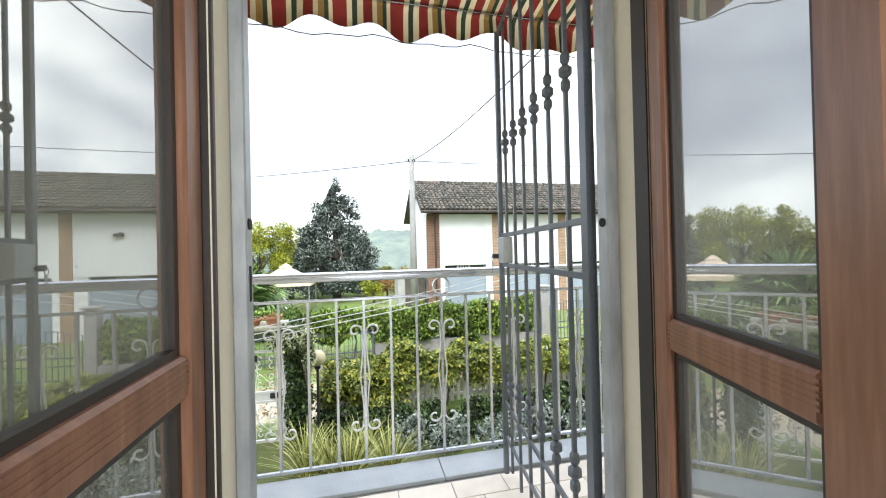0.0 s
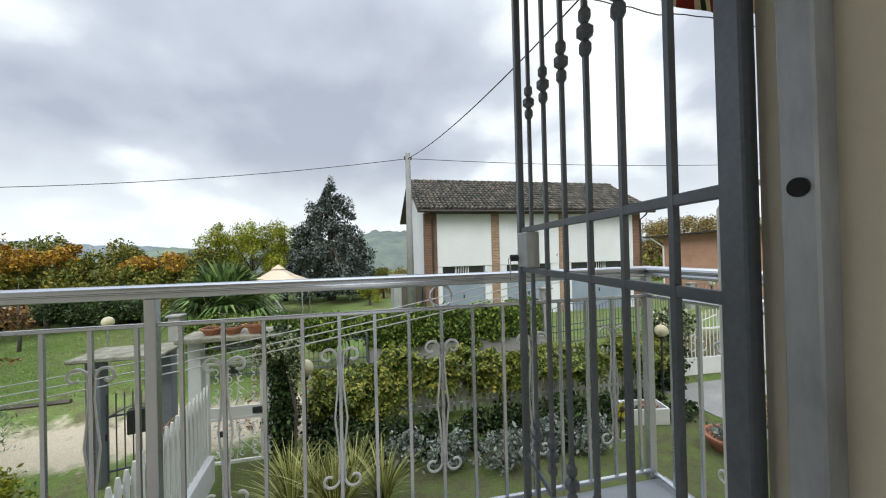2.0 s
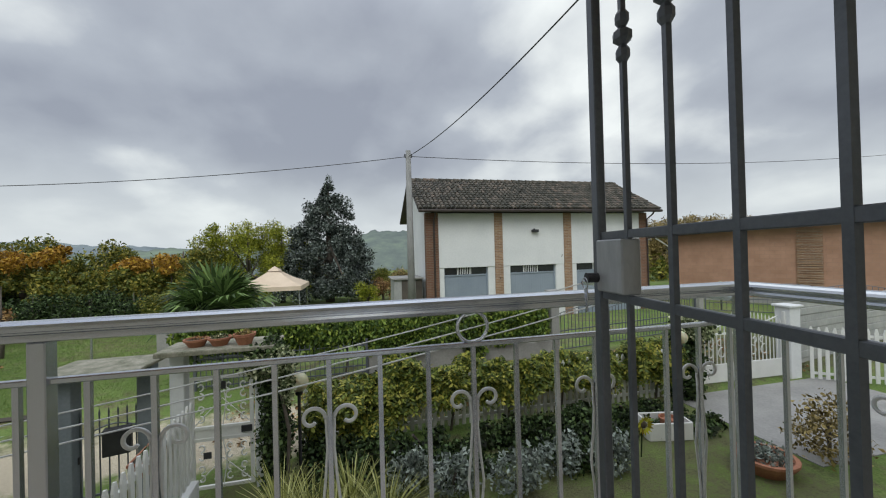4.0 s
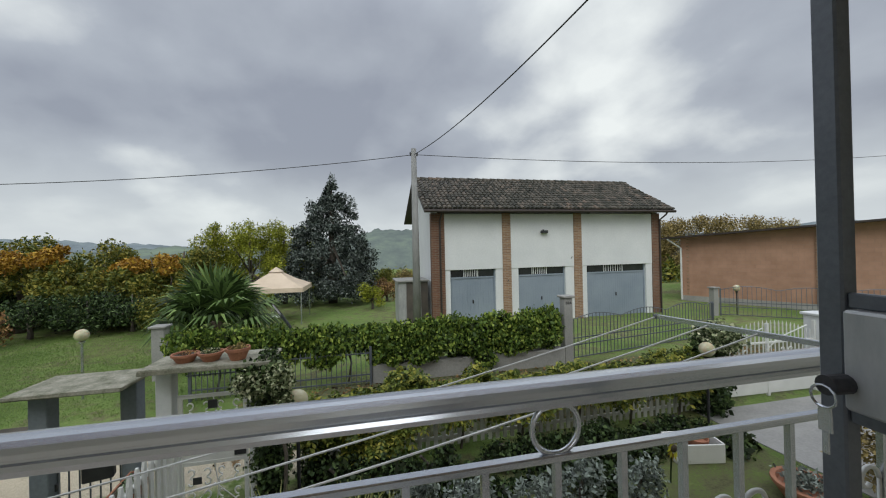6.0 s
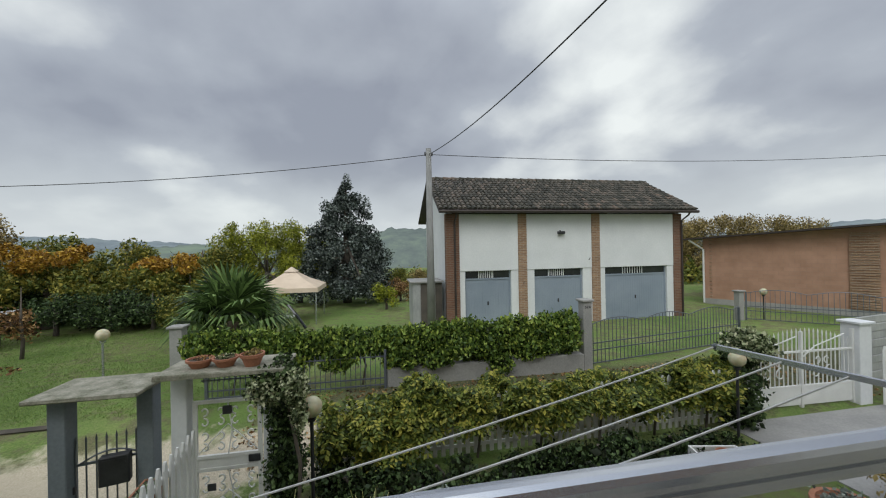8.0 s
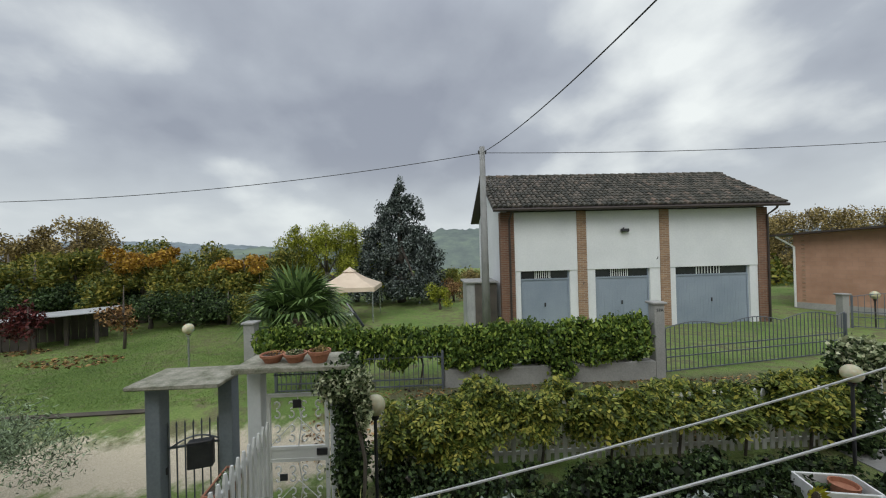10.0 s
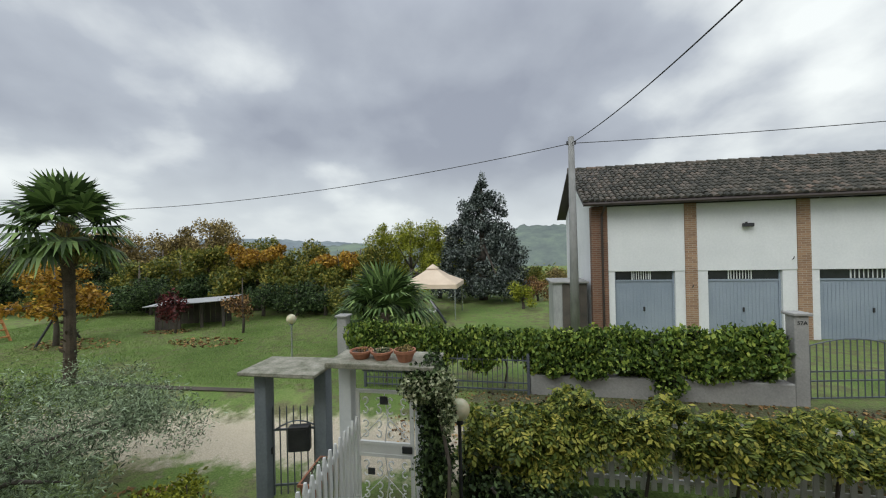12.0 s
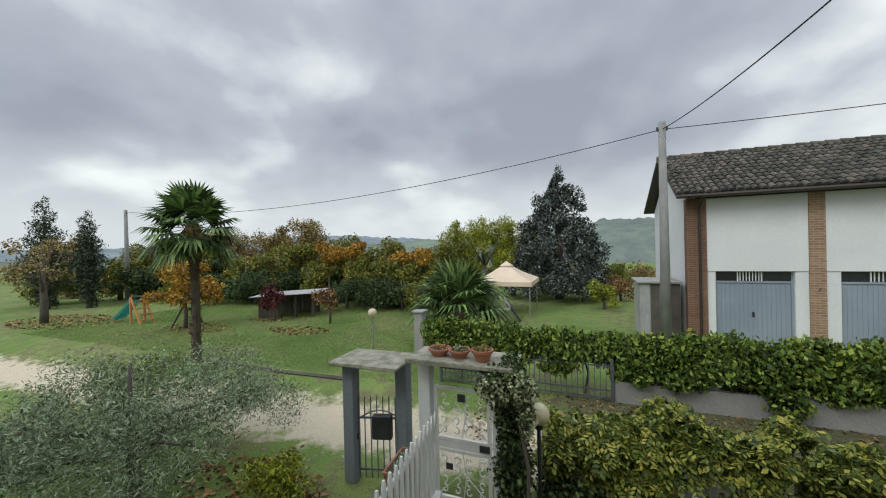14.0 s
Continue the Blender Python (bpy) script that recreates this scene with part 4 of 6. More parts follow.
    part("lens", box(5.0, 5.28, -0.15, -0.07, 4.012, 4.019), GLOBE, lamp)
    for x, z in ((6.52, 2.86), (3.38, 1.9)):
        part("wall_hook", tube([(x, -0.005, z), (x, -0.06, z + 0.02), (x + 0.03, -0.06, z + 0.1)], 0.015, 5), DARK_METAL, g)
    # half-round tiles, laid in columns down the front slope
    run = math.hypot(yr + EV, slope * (yr + EV))
    t = bmesh.new()
    segs = 6
    rings = []
    for y, r, lift in ((0.0, 0.094, 0.026), (0.40, 0.076, 0.0)):
        rings.append([t.verts.new((r * math.cos(math.pi * k / segs), y, lift + r * math.sin(math.pi * k / segs))) for k in range(segs + 1)])
    for k in range(segs):
        t.faces.new((rings[0][k], rings[0][k + 1], rings[1][k + 1], rings[1][k]))
    t.faces.new(rings[0][::-1])
    tile_me = to_mesh("tile", t, TILE)
    cols, rows_n = 60, 12
    tilt = math.degrees(math.atan(slope))
    rest = bmesh.new()
    for c in range(cols):
        for r_ in range(rows_n):
            x = -OV + 0.10 + c * (W + 2 * OV - 0.2) / (cols - 1)
            s = r_ * run / rows_n
            y = -EV + s * math.cos(radians(tilt))
            z = H + 0.085 + s * math.sin(radians(tilt))
            m = pose(x + rnd.uniform(-0.012, 0.012), y + rnd.uniform(-0.012, 0.012), z + rnd.uniform(0, 0.014), tilt + rnd.uniform(-1.5, 1.5), rnd.uniform(-3, 3), rnd.uniform(-2, 2))
            if c < 25:
                ob = new("tile", tile_me)
                ob.parent = roof
                ob.matrix_basis = m
            else:
                b = bmesh.new()
                b.from_mesh(tile_me)
                bmesh.ops.transform(b, matrix=m, verts=b.verts)
                join(rest, b)
    tagged(part("tile_field", rest, TILE_FAR, roof), kind="stuff")
    ridge = None
    for i in range(30):
        x = -OV + i * (W + 2 * OV) / 30
        ridge = tube([(x, yr, zr + 0.10), (x + 0.42, yr, zr + 0.085)], [0.11, 0.09], 10, ridge)
    part("ridge_tiles", ridge, TILE_FAR, roof)


garage()


def brick_shed():
    """Low orange workshop that runs back from the lane."""
    s = thing("workshop", (18.3, 18.4, -2.0), "low orange block workshop with a sloping sheet roof", "building", turn=-62)
    L, H, up = 15.0, 3.72, 0.055

    def sloped(x0, x1, y0, y1, z0, z1):
        b = box(x0, x1, y0, y1, z0, z1)
        for v in b.verts:
            if v.co.z > 1.0:
                v.co.z += v.co.x * up
        return b

    part("wall", sloped(0, L, 0, 0.3, 0, H), BRICK_WALL, s)
    part("plinth", box(0.01, L, -0.012, -0.001, 0, 0.35), CONCRETE, s)
    part("end_wall", box(0, 0.3, 0.3, 8, 0, H), BRICK_WALL, s)
    part("roof", sloped(-0.9, L + 0.3, -0.7, 9, H + 0.003, H + 0.09), BROWN_PAINT, s, "dark sheet roof")
    part("downpipe", tube([(-0.5, -0.6, H - 0.05), (0.05, -0.1, H - 0.6), (0.05, -0.1, 0.1)], 0.05, 6), WHITE_METAL, s, "white downpipe")
    for i in range(30):
        part("brick_course", box(5.6, 6.5, -0.07 - 0.03 * (i % 2), -0.002, 0.4 + i * 0.115, 0.485 + i * 0.115), BRICK_PALE, s)
    for i in range(16):
        part("toothed_brick", box(0.30, 0.42, -0.03, -0.002, 0.45 + i * 0.21, 0.53 + i * 0.21), BRICK_PALE, s)


brick_shed()


def utility_pole(at, h, label):
    p = thing("utility_pole", at, label, "utility pole", "utility poles")
    part("shaft", tube([(0, 0, -0.2), (0, 0, h)], [0.17, 0.105], 12), POLE_CONC, p, smooth=True)
    part("insulator_bracket", box(-0.16, 0.16, -0.03, 0.03, h - 0.28, h - 0.22), DARK_METAL, p)
    for x in (-0.14, 0.14):
        part("insulator", lathe([(0, 0), (0.03, 0), (0.03, 0.06), (0.018, 0.08), (0, 0.1)], 8, (x, 0, h - 0.22)), DARK_METAL, p)
    return p


utility_pole((1.99, 14.83, -2.0), 7.38, "tall grey concrete pole beside the garage")
utility_pole((-32.03, 17.51, -2.0), 6.8, "grey concrete pole at the far end of the lawn")


def wire(p, q, sag, r=0.014):
    p, q = Vector(p), Vector(q)
    pts = [p.lerp(q, k / 30) - Vector((0, 0, sag * 4 * (k / 30) * (1 - k / 30))) for k in range(31)]
    tagged(new("overhead_cable", to_mesh("overhead_cable", tube(pts, r, 5), CABLE)), "thin black overhead cable between the poles", "cable", "overhead cables")


PT = (1.99, 14.83, 5.15)
wire(PT, (-32.03, 17.51, 4.65), 1.05)
wire(PT, (33.0, 15.5, 6.55), 0.45)
wire(PT, (3.9, -0.25, 5.6), 0.55)


def shed_small():
    s = thing("tool_shed", (1.35, 15.75, -1.98), "weathered grey metal tool shed beside the garage", "shed")
    part("body", box(0, 1.25, 0, 1.6, 0, 2.0), ZINC, s)
    part("roof", box(-0.1, 1.3, -0.12, 1.7, 2.0, 2.06), CONCRETE, s)
    for i in range(4):
        part("panel", box(0.03 + i * 0.31, 0.31 + i * 0.31, -0.02, 0, 0.03, 1.96, bevel=0.004), WOOD_DARK if i else ZINC, s)


shed_small()


# ---------------------------------------------------------------- fences and gates along the lane
def low_wall():
    bm = box(0.08, 5.36, 9.62, 9.92, -2.05, -1.50, bevel=0.02)
    solid("wall_lane", bm, CONCRETE, "low stained concrete wall under the vine", "wall")


low_wall()


def iron_fence(name, a, b, z, h, label, step=0.115, arched=False, mat=GREY_METAL):
    L = math.hypot(b[0] - a[0], b[1] - a[1])
    f = thing(name, (a[0], a[1], z), label, "fence" if "gate" not in name else "gate", turn=math.degrees(math.atan2(b[1] - a[1], b[0] - a[0])))
    for zz in (0.06, 0.42, 0.62) if arched else (0.10, 0.26, h - 0.12):
        part("rail", box(0, L, -0.012, 0.012, zz, zz + 0.03), mat, f)
    n = int(L / step)
    bar_me = to_mesh("bar", box(-0.008, 0.008, -0.008, 0.008, 0, 1), mat)
    for i in range(n + 1):
        hh = h + (0.16 * math.sin(math.pi * ((i * step) % 2.0) / 2.0) if arched else 0)
        o = new("bar", bar_me)
        o.parent = f
        o.matrix_basis = Matrix.Translation((i * L / n, 0, 0.05)) @ Matrix.Diagonal((1, 1, hh - 0.05, 1))
    for x in (0, L):
        part("post", box(x - 0.03, x + 0.03, -0.03, 0.03, 0, h + 0.05), mat, f)
    if arched:
        pts = [(x, 0, h + 0.16 * math.sin(math.pi * (x % 2.0) / 2.0)) for x in np.linspace(0, L, 60)]
        part("arched_rail", tube(pts, 0.014, 5), mat, f)
    return f


iron_fence("garden_fence", (-3.9, 9.62), (0.05, 9.60), -1.97, 0.90, "grey iron railing half covered by the vine")
iron_fence("lane_gate", (5.72, 9.95), (12.0, 11.0), -1.97, 1.15, "long grey iron sliding gate with arched top", 0.14, True)
iron_fence("far_fence", (15.85, 13.95), (20.6, 9.6), -1.97, 1.2, "grey iron fence with arched top", 0.16, True)


def pillar(at, w, h, label, mat=CONCRETE, cap=True):
    p = thing("gate_pillar", at, label, "pillar", "gate pillars")
    part("shaft", box(-w / 2, w / 2, -w / 2, w / 2, 0, h, bevel=0.012), mat, p)
    if cap:
        part("cap", box(-w / 2 - 0.05, w / 2 + 0.05, -w / 2 - 0.05, w / 2 + 0.05, h, h + 0.06, bevel=0.012), mat, p)
    return p


lane_pillar = pillar((5.52, 9.80, -1.97), 0.26, 1.86, "grey concrete gate pillar at the end of the vine")
def house_number():
    cu = bpy.data.curves.new("number", "FONT")
    cu.body, cu.size, cu.extrude = "57A", 0.11, 0.004
    tmp = new("number_text", cu)
    bpy.context.view_layer.update()
    me = bpy.data.meshes.new_from_object(tmp)
    bpy.data.objects.remove(tmp)
    me.materials.append(DARK_METAL)
    o = new("number", me)
    o.parent = lane_pillar
    o.matrix_basis = pose(-0.085, -0.136, 1.68, 90, 0, 0)


house_number()
pillar((-5.35, 11.5, -1.97), 0.30, 1.40, "grey concrete pillar with a bell and letter slot", CONCRETE)
pillar((15.6, 14.05, -1.97), 0.26, 1.26, "pale plastered gate pillar at the garage yard", CONCRETE)
pillar((10.85, 7.25, -2.35), 0.36, 1.85, "white plastered gate pillar with a stone cap", PAINT_WHITE)


def garden_lamp(at, h, r, label, mat=DARK_METAL):
    l = thing("garden_lamp", at, label, "lamp", "garden lamps")
    part("post", tube([(0, 0, 0), (0, 0, h - r)], 0.025, 8), mat, l)
    part("collar", lathe([(0.025, 0), (0.05, 0.01), (0.06, 0.05), (0.03, 0.06)], 10, (0, 0, h - r - 0.06)), mat, l)
    part("globe", ball(r, 20, (0, 0, h)), GLOBE, l, "pale opal globe", True)


garden_lamp((-1.06, 6.10, -2.35), 1.53, 0.15, "dark garden lamp post with an opal globe")
garden_lamp((-6.46, 10.5, -1.97), 1.50, 0.14, "thin grey garden lamp post with an opal globe on the lawn", RAIL_METAL)
garden_lamp((6.6, 6.45, -2.35), 1.55, 0.145, "dark garden lamp post with an opal globe by the white gate")
garden_lamp((16.6, 13.8, -1.97), 1.25, 0.15, "dark garden lamp post with an opal globe beside the far gate")


def stone_canopy(at, sx, sy, label, posts, slab, mat):
    c = thing("gate_canopy", at, label, "canopy", "gate canopies")
    h = posts[0][3]
    b = box(0, sx, 0, sy, h, h + slab, bevel=0.012)
    for v in b.verts:
        v.co += Vector([rnd.uniform(-0.008, 0.008) for _ in range(3)])
    part("slab", b, MOSSY, c, "mossy stone slab")
    for x, y, w, hh in posts:
        part("post", box(x - w / 2, x + w / 2, y - w / 2, y + w / 2, 0, hh, bevel=0.01), mat, c)
    return c


stone_canopy((-2.87, 5.72, -2.35), 1.55, 0.72, "mossy stone slab canopy over the garden gate", [(0.16, 0.38, 0.19, 2.17), (1.32, 0.38, 0.24, 2.17)], 0.06, PAINT_WHITE)
stone_canopy((-4.30, 5.80, -2.35), 1.22, 0.82, "mossy stone slab canopy over the meter gate", [(0.22, 0.30, 0.20, 1.97), (1.06, 0.55, 0.20, 1.97)], 0.06, GREY_POST)


def scroll(cx, cz, r, turn, flip, bm, y=0.0, rod=0.009):
    return tube(spiral(cx, cz, r, r * 0.25, turn, turn + flip * 4.6, y, 20), rod, 5, bm)


def garden_gate():
    x0, w, h = -2.58, 0.86, 1.72
    g = thing("garden_gate", (x0, 6.10, -2.32), "white iron garden gate with scrolls", "gate")
    for x in (0, w - 0.05):
        part("stile", box(x, x + 0.05, -0.02, 0.02, 0.05, h), WHITE_METAL, g)
    for z in (0.05, 0.76, 0.93, h - 0.045):
        part("rail", box(0.05, w - 0.05, -0.02, 0.02, z, z + 0.045), WHITE_METAL, g)
    part("middle_panel", box(0.05, w - 0.05, -0.008, 0.008, 0.80, 0.935), WHITE_METAL, g)
    for zc, up in ((1.07, 1), (1.24, -1), (1.41, 1), (1.57, -1), (0.19, 1), (0.35, -1), (0.51, 1), (0.66, -1)):
        for s in (-1, 1):
            for o in (0.10, 0.30):
                part("scroll", scroll(w / 2 + s * o, zc, 0.066, up * math.pi / 2, s * up, None, 0.0, 0.011), WHITE_METAL, g)
    for z0, z1 in ((0.97, h - 0.05), (0.09, 0.76)):
        b = tube([(w / 2, 0, z0), (w / 2 + 0.05, 0, (z0 + z1) / 2), (w / 2, 0, z1)], 0.008, 5)
        tube([(0.06, 0, z0 + 0.03), (w / 2, 0, (z0 + z1) / 2 + 0.06), (w - 0.06, 0, z0 + 0.03)], 0.008, 5, b)
        part("bowed_rod", b, WHITE_METAL, g)
    part("lock", box(w - 0.17, w - 0.02, -0.035, 0.035, 0.84, 0.94, bevel=0.006), DARK_METAL, g, "dark lock case")
    part("house_plate", box(w / 2 - 0.06, w / 2 + 0.06, -0.03, -0.02, 1.52, 1.64, bevel=0.005), DARK_METAL, g, "dark plate")
    part("letter_plate", box(0.17, 0.28, -0.03, -0.02, 0.50, 0.60, bevel=0.005), DARK_METAL, g, "dark plate")
    # short rail fence over the lintel
    t = thing("lintel_grille", (x0, 6.28, -0.42), "grey iron grille under the stone canopy", "grille")
    for z in (0.02, 0.20):
        part("rail", box(0.03, w - 0.03, -0.008, 0.008, z, z + 0.02), GREY_METAL, t)
    for i in range(12):
        x = 0.06 + i * (w - 0.12) / 11
        part("bar", box(x - 0.006, x + 0.006, -0.006, 0.006, 0, 0.23), GREY_METAL, t)


garden_gate()


def meter_gate():
    g = thing("meter_gate", (-3.97, 6.14, -2.33), "dark iron gate with a black letter box", "gate", turn=15)
    w = 0.72
    n = 8
    for i in range(n):
        x = i * w / (n - 1)
        part("bar", join(box(x - 0.008, x + 0.008, -0.008, 0.008, 0.02, 1.30), lathe([(0.014, 0), (0.012, 0.03), (0, 0.09)], 6, (x, 0, 1.30))), GREY_METAL, g)
    for z in (0.15, 1.0):
        part("rail", box(0, w, -0.012, 0.012, z, z + 0.03), GREY_METAL, g)
    pts = [(w * k / 16, 0, 1.0 + 0.14 * math.sin(math.pi * k / 16)) for k in range(17)]
    part("arched_rail", tube(pts, 0.012, 5), GREY_METAL, g)
    box_ob = part("letter_box", box(0.26, 0.58, -0.14, -0.015, 0.72, 1.10, bevel=0.012), DARK_METAL, g, "black metal letter box")
    part("flap", box(0.30, 0.54, -0.15, -0.14, 1.0, 1.06), DARK_METAL, box_ob)
    part("latch", box(-0.12, 0.0, -0.04, 0.04, 0.66, 0.76, bevel=0.008), DARK_METAL, g)


meter_gate()


def picket_fence(name, a, b, z, h, label, step=0.13, base=0.0):
    L = math.hypot(b[0] - a[0], b[1] - a[1])
    f = thing(name, (a[0], a[1], z), label, "picket fence", turn=math.degrees(math.atan2(b[1] - a[1], b[0] - a[0])))
    if base:
        part("base_wall", box(0, L, -0.08, 0.08, -0.05, base, bevel=0.01), PAINT_WHITE, f)
    for zz in (base + 0.14, h - 0.22):
        part("rail", box(0, L, 0.015, 0.045, zz, zz + 0.06), WHITE_METAL, f)
    bm = box(-0.038, 0.038, -0.013, 0.013, 0, 0.92, bevel=0.004)
    t = bmesh.new()
    vs = [t.verts.new(p) for p in ((-0.038, -0.013, 0.92), (0.038, -0.013, 0.92), (0.038, 0.013, 0.92), (-0.038, 0.013, 0.92), (-0.012, -0.013, 1), (0.012, -0.013, 1), (0.012, 0.013, 1), (-0.012, 0.013, 1))]
    for q in ((0, 1, 5, 4), (1, 2, 6, 5), (2, 3, 7, 6), (3, 0, 4, 7), (4, 5, 6, 7)):
        t.faces.new([vs[i] for i in q])
    me = to_mesh("picket", join(bm, t), WHITE_METAL)
    n = int(L / step)
    for i in range(n + 1):
        o = new("picket", me)
        o.parent = f
        o.matrix_basis = Matrix.Translation((i * L / n, 0, base + 0.03)) @ Matrix.Diagonal((1, 1, h - base - 0.03 + rnd.uniform(-0.015, 0.015), 1))
    return f


picket_fence("picket_fence", (-1.10, 7.05), (7.3, 7.05), -2.33, 1.10, "white picket fence grown over with wisteria", 0.15)
picket_fence("path_fence", (-2.27, 3.2), (-2.44, 5.78), -2.35, 1.50, "white picket fence on a low wall beside the path", 0.14, 0.40)
picket_fence("yard_fence", (11.1, 6.9), (13.4, 5.2), -2.33, 1.35, "white picket fence beside the drive gate", 0.15)


def drive_gate():
    g = thing("drive_gate", (7.85, 7.30, -2.33), "tall white iron drive gate with scrolls and spear tips", "gate", turn=-2)
    w = 2.8
    part("kick_panel", box(0, w, -0.015, 0.015, 0.08, 0.48), WHITE_METAL, g)
    for z in (0.48, 1.25):
        part("rail", box(0, w, -0.02, 0.02, z, z + 0.04), WHITE_METAL, g)
    for i in range(25):
        x = i * w / 24
        top = 1.42 + 0.30 * math.sin(math.pi * min(x / w * 1.0, 1))
        part("bar", join(box(x - 0.009, x + 0.009, -0.009, 0.009, 0.08, top), lathe([(0.016, 0), (0.012, 0.03), (0, 0.09)], 6, (x, 0, top))), WHITE_METAL, g)
    for x in (0.0, w / 2, w):
        part("stile", box(x - 0.03, x + 0.03, -0.03, 0.03, 0.02, 1.72), WHITE_METAL, g)
    for cx in (0.65, 1.95):
        for s in (-1, 1):
            part("scroll", scroll(cx + s * 0.2, 0.78, 0.16, math.pi / 2, s, None, -0.015, 0.012), WHITE_METAL, g)
            part("scroll", scroll(cx + s * 0.13, 1.08, 0.10, -math.pi / 2, -s, None, -0.015, 0.012), WHITE_METAL, g)
        part("bowed_rail", tube([(cx - 0.6, -0.02, 1.1), (cx - 0.2, -0.02, 1.38), (cx + 0.6, -0.02, 1.62)], 0.014, 5), WHITE_METAL, g)
    s = thing("sheet_fence", (11.15, 7.6, -2.33), "grey ribbed sheet-metal fence beyond the white gate", "fence", turn=8)
    for i in range(9):
        part("rib", box(0, 6.0, -0.02 - 0.02 * (i % 2), 0.02, 0.05 + i * 0.2, 0.24 + i * 0.2, bevel=0.01), ZINC, s)


drive_gate()

# ---------------------------------------------------------------- plants
def bar_spread(n, x0, x1, yc, zc, ry, rz, top=0.12):
    """Points for a hedge that runs along x: near the skin of a long rounded body with an uneven top."""
    x = rng.uniform(x0, x1, n)
    a = rng.uniform(0, 2 * math.pi, n)
    r = 0.72 + 0.32 * rng.random(n)
    lump = 1 + 0.18 * np.sin(x * 2.1 + 0.4) * np.sin(x * 0.83) + 0.10 * np.sin(x * 6.3)
    y = yc + ry * r * np.cos(a) * lump + rng.normal(size=n) * 0.04
    z = zc + rz * r * np.sin(a) * lump + rng.normal(size=n) * top * 0.5
    return np.stack([x, y, z], 1)


def pinnate(name, centres, size, mat, pairs=5):
    """Feathered leaves: leaflets in pairs along a drooping stalk, all in one mesh."""
    c = np.asarray(centres, float)
    n = len(c)
    d = rng.normal(size=(n, 3))
    d[:, 2] = d[:, 2] * 0.5 - 0.55
    d[:, 1] -= 0.35
    d /= np.linalg.norm(d, axis=1)[:, None]
    w = np.cross(d, np.array([0, 0, 1.0])[None, :] + rng.normal(size=(n, 3)) * 0.35)
    w /= np.maximum(np.linalg.norm(w, axis=1), 1e-6)[:, None]
    s = size * (1 + 0.25 * rng.normal(size=(n, 1))).clip(0.5, 1.6)
    quads = []
    for k in range(pairs):
        f = (k + 0.6) / pairs
        at = c + d * s * (f - 0.4) - np.array([0, 0, 0.18])[None, :] * s * f * f
        for side in (-1, 1):
            o = w * side * 0.8 + d * 0.55 - np.array([0, 0, 0.25])[None, :]
            o /= np.linalg.norm(o, axis=1)[:, None]
            ln = s * 0.36
            q = np.cross(o, np.cross(d, w)) * 0.5 * s * 0.17
            quads.append(np.stack([at, at + o * ln * 0.5 - q, at + o * ln, at + o * ln * 0.5 + q], 1))
    v = np.concatenate(quads).reshape(-1, 3)
    m = len(v) // 4
    me = bpy.data.meshes.new(name)
    me.vertices.add(4 * m)
    me.vertices.foreach_set("co", v.ravel())
    me.loops.add(4 * m)
    me.loops.foreach_set("vertex_index", np.arange(4 * m, dtype=np.int32))
    me.polygons.add(m)
    me.polygons.foreach_set("loop_start", (np.arange(m) * 4).astype(np.int32))
    me.update(calc_edges=True)
    me.materials.append(mat)
    return me


def hedge(name, label, cat, pts, size, mat, aspect=0.55, droop=0.6, stems=(), heart=None):
    h = thing(name, tuple(stems[0][0]) if stems else (0, 0, 0), label, cat)
    o = Vector(h.matrix_basis.translation)
    for s in stems:
        part("stem", tube([Vector(p) - o for p in s], 0.025, 6), BARK, h)
    # dark leaf fill that paints the shade in the hedge's core
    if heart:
        part("inner_shade_leaves", leaves("inner_shade_leaves", clumps(heart[1], heart[0], 0.1) - np.array(o)[None, :], 0.16, LEAF_SHADE, 0.7, 0.3), LEAF_SHADE, h, "near-black inner leaves with the hedge's shade in their colour")
    part("foliage", leaves("foliage", np.asarray(pts) - np.array(o)[None, :], size, mat, aspect, droop), mat, h)
    return h


def stems_along(x0, x1, y, z0, z1, step):
    return [[(x, y, z0), (x + 0.08, y + 0.03, (z0 + z1) / 2), (x - 0.05, y, z1)] for x in np.arange(x0, x1, step)]


def mounds(x0, x1, step, y, z, r, seed):
    """Uneven clumps along x, for the body of a hedge: y, z and r are (mean, spread) pairs."""
    q = random.Random(seed)
    out, x = [], x0
    while x < x1:
        k = q.gauss(*r)
        out.append((x, q.gauss(*y), q.gauss(*z), max(k, 0.12), max(k, 0.12) * 0.9, max(k, 0.12) * q.uniform(0.7, 1.0)))
        x += step * q.uniform(0.5, 1.5)
    return out


# vine on the far fence and wall
b1 = mounds(-4.3, 5.2, 0.17, (9.95, 0.12), (-0.78, 0.07), (0.30, 0.05), 1) + mounds(-4.0, 5.2, 0.22, (9.80, 0.1), (-1.00, 0.07), (0.27, 0.05), 2) + mounds(0.2, 5.1, 0.19, (9.66, 0.08), (-1.24, 0.08), (0.25, 0.05), 3) + mounds(-1.3, -0.5, 0.3, (9.6, 0.05), (-1.25, 0.1), (0.2, 0.04), 4) + mounds(4.2, 5.2, 0.3, (9.9, 0.12), (-0.68, 0.08), (0.24, 0.05), 14)
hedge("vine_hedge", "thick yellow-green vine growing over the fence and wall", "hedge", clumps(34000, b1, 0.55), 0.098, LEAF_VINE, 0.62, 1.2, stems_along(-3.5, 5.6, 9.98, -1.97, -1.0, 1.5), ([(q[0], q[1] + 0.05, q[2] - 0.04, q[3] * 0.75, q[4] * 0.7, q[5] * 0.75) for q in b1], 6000))
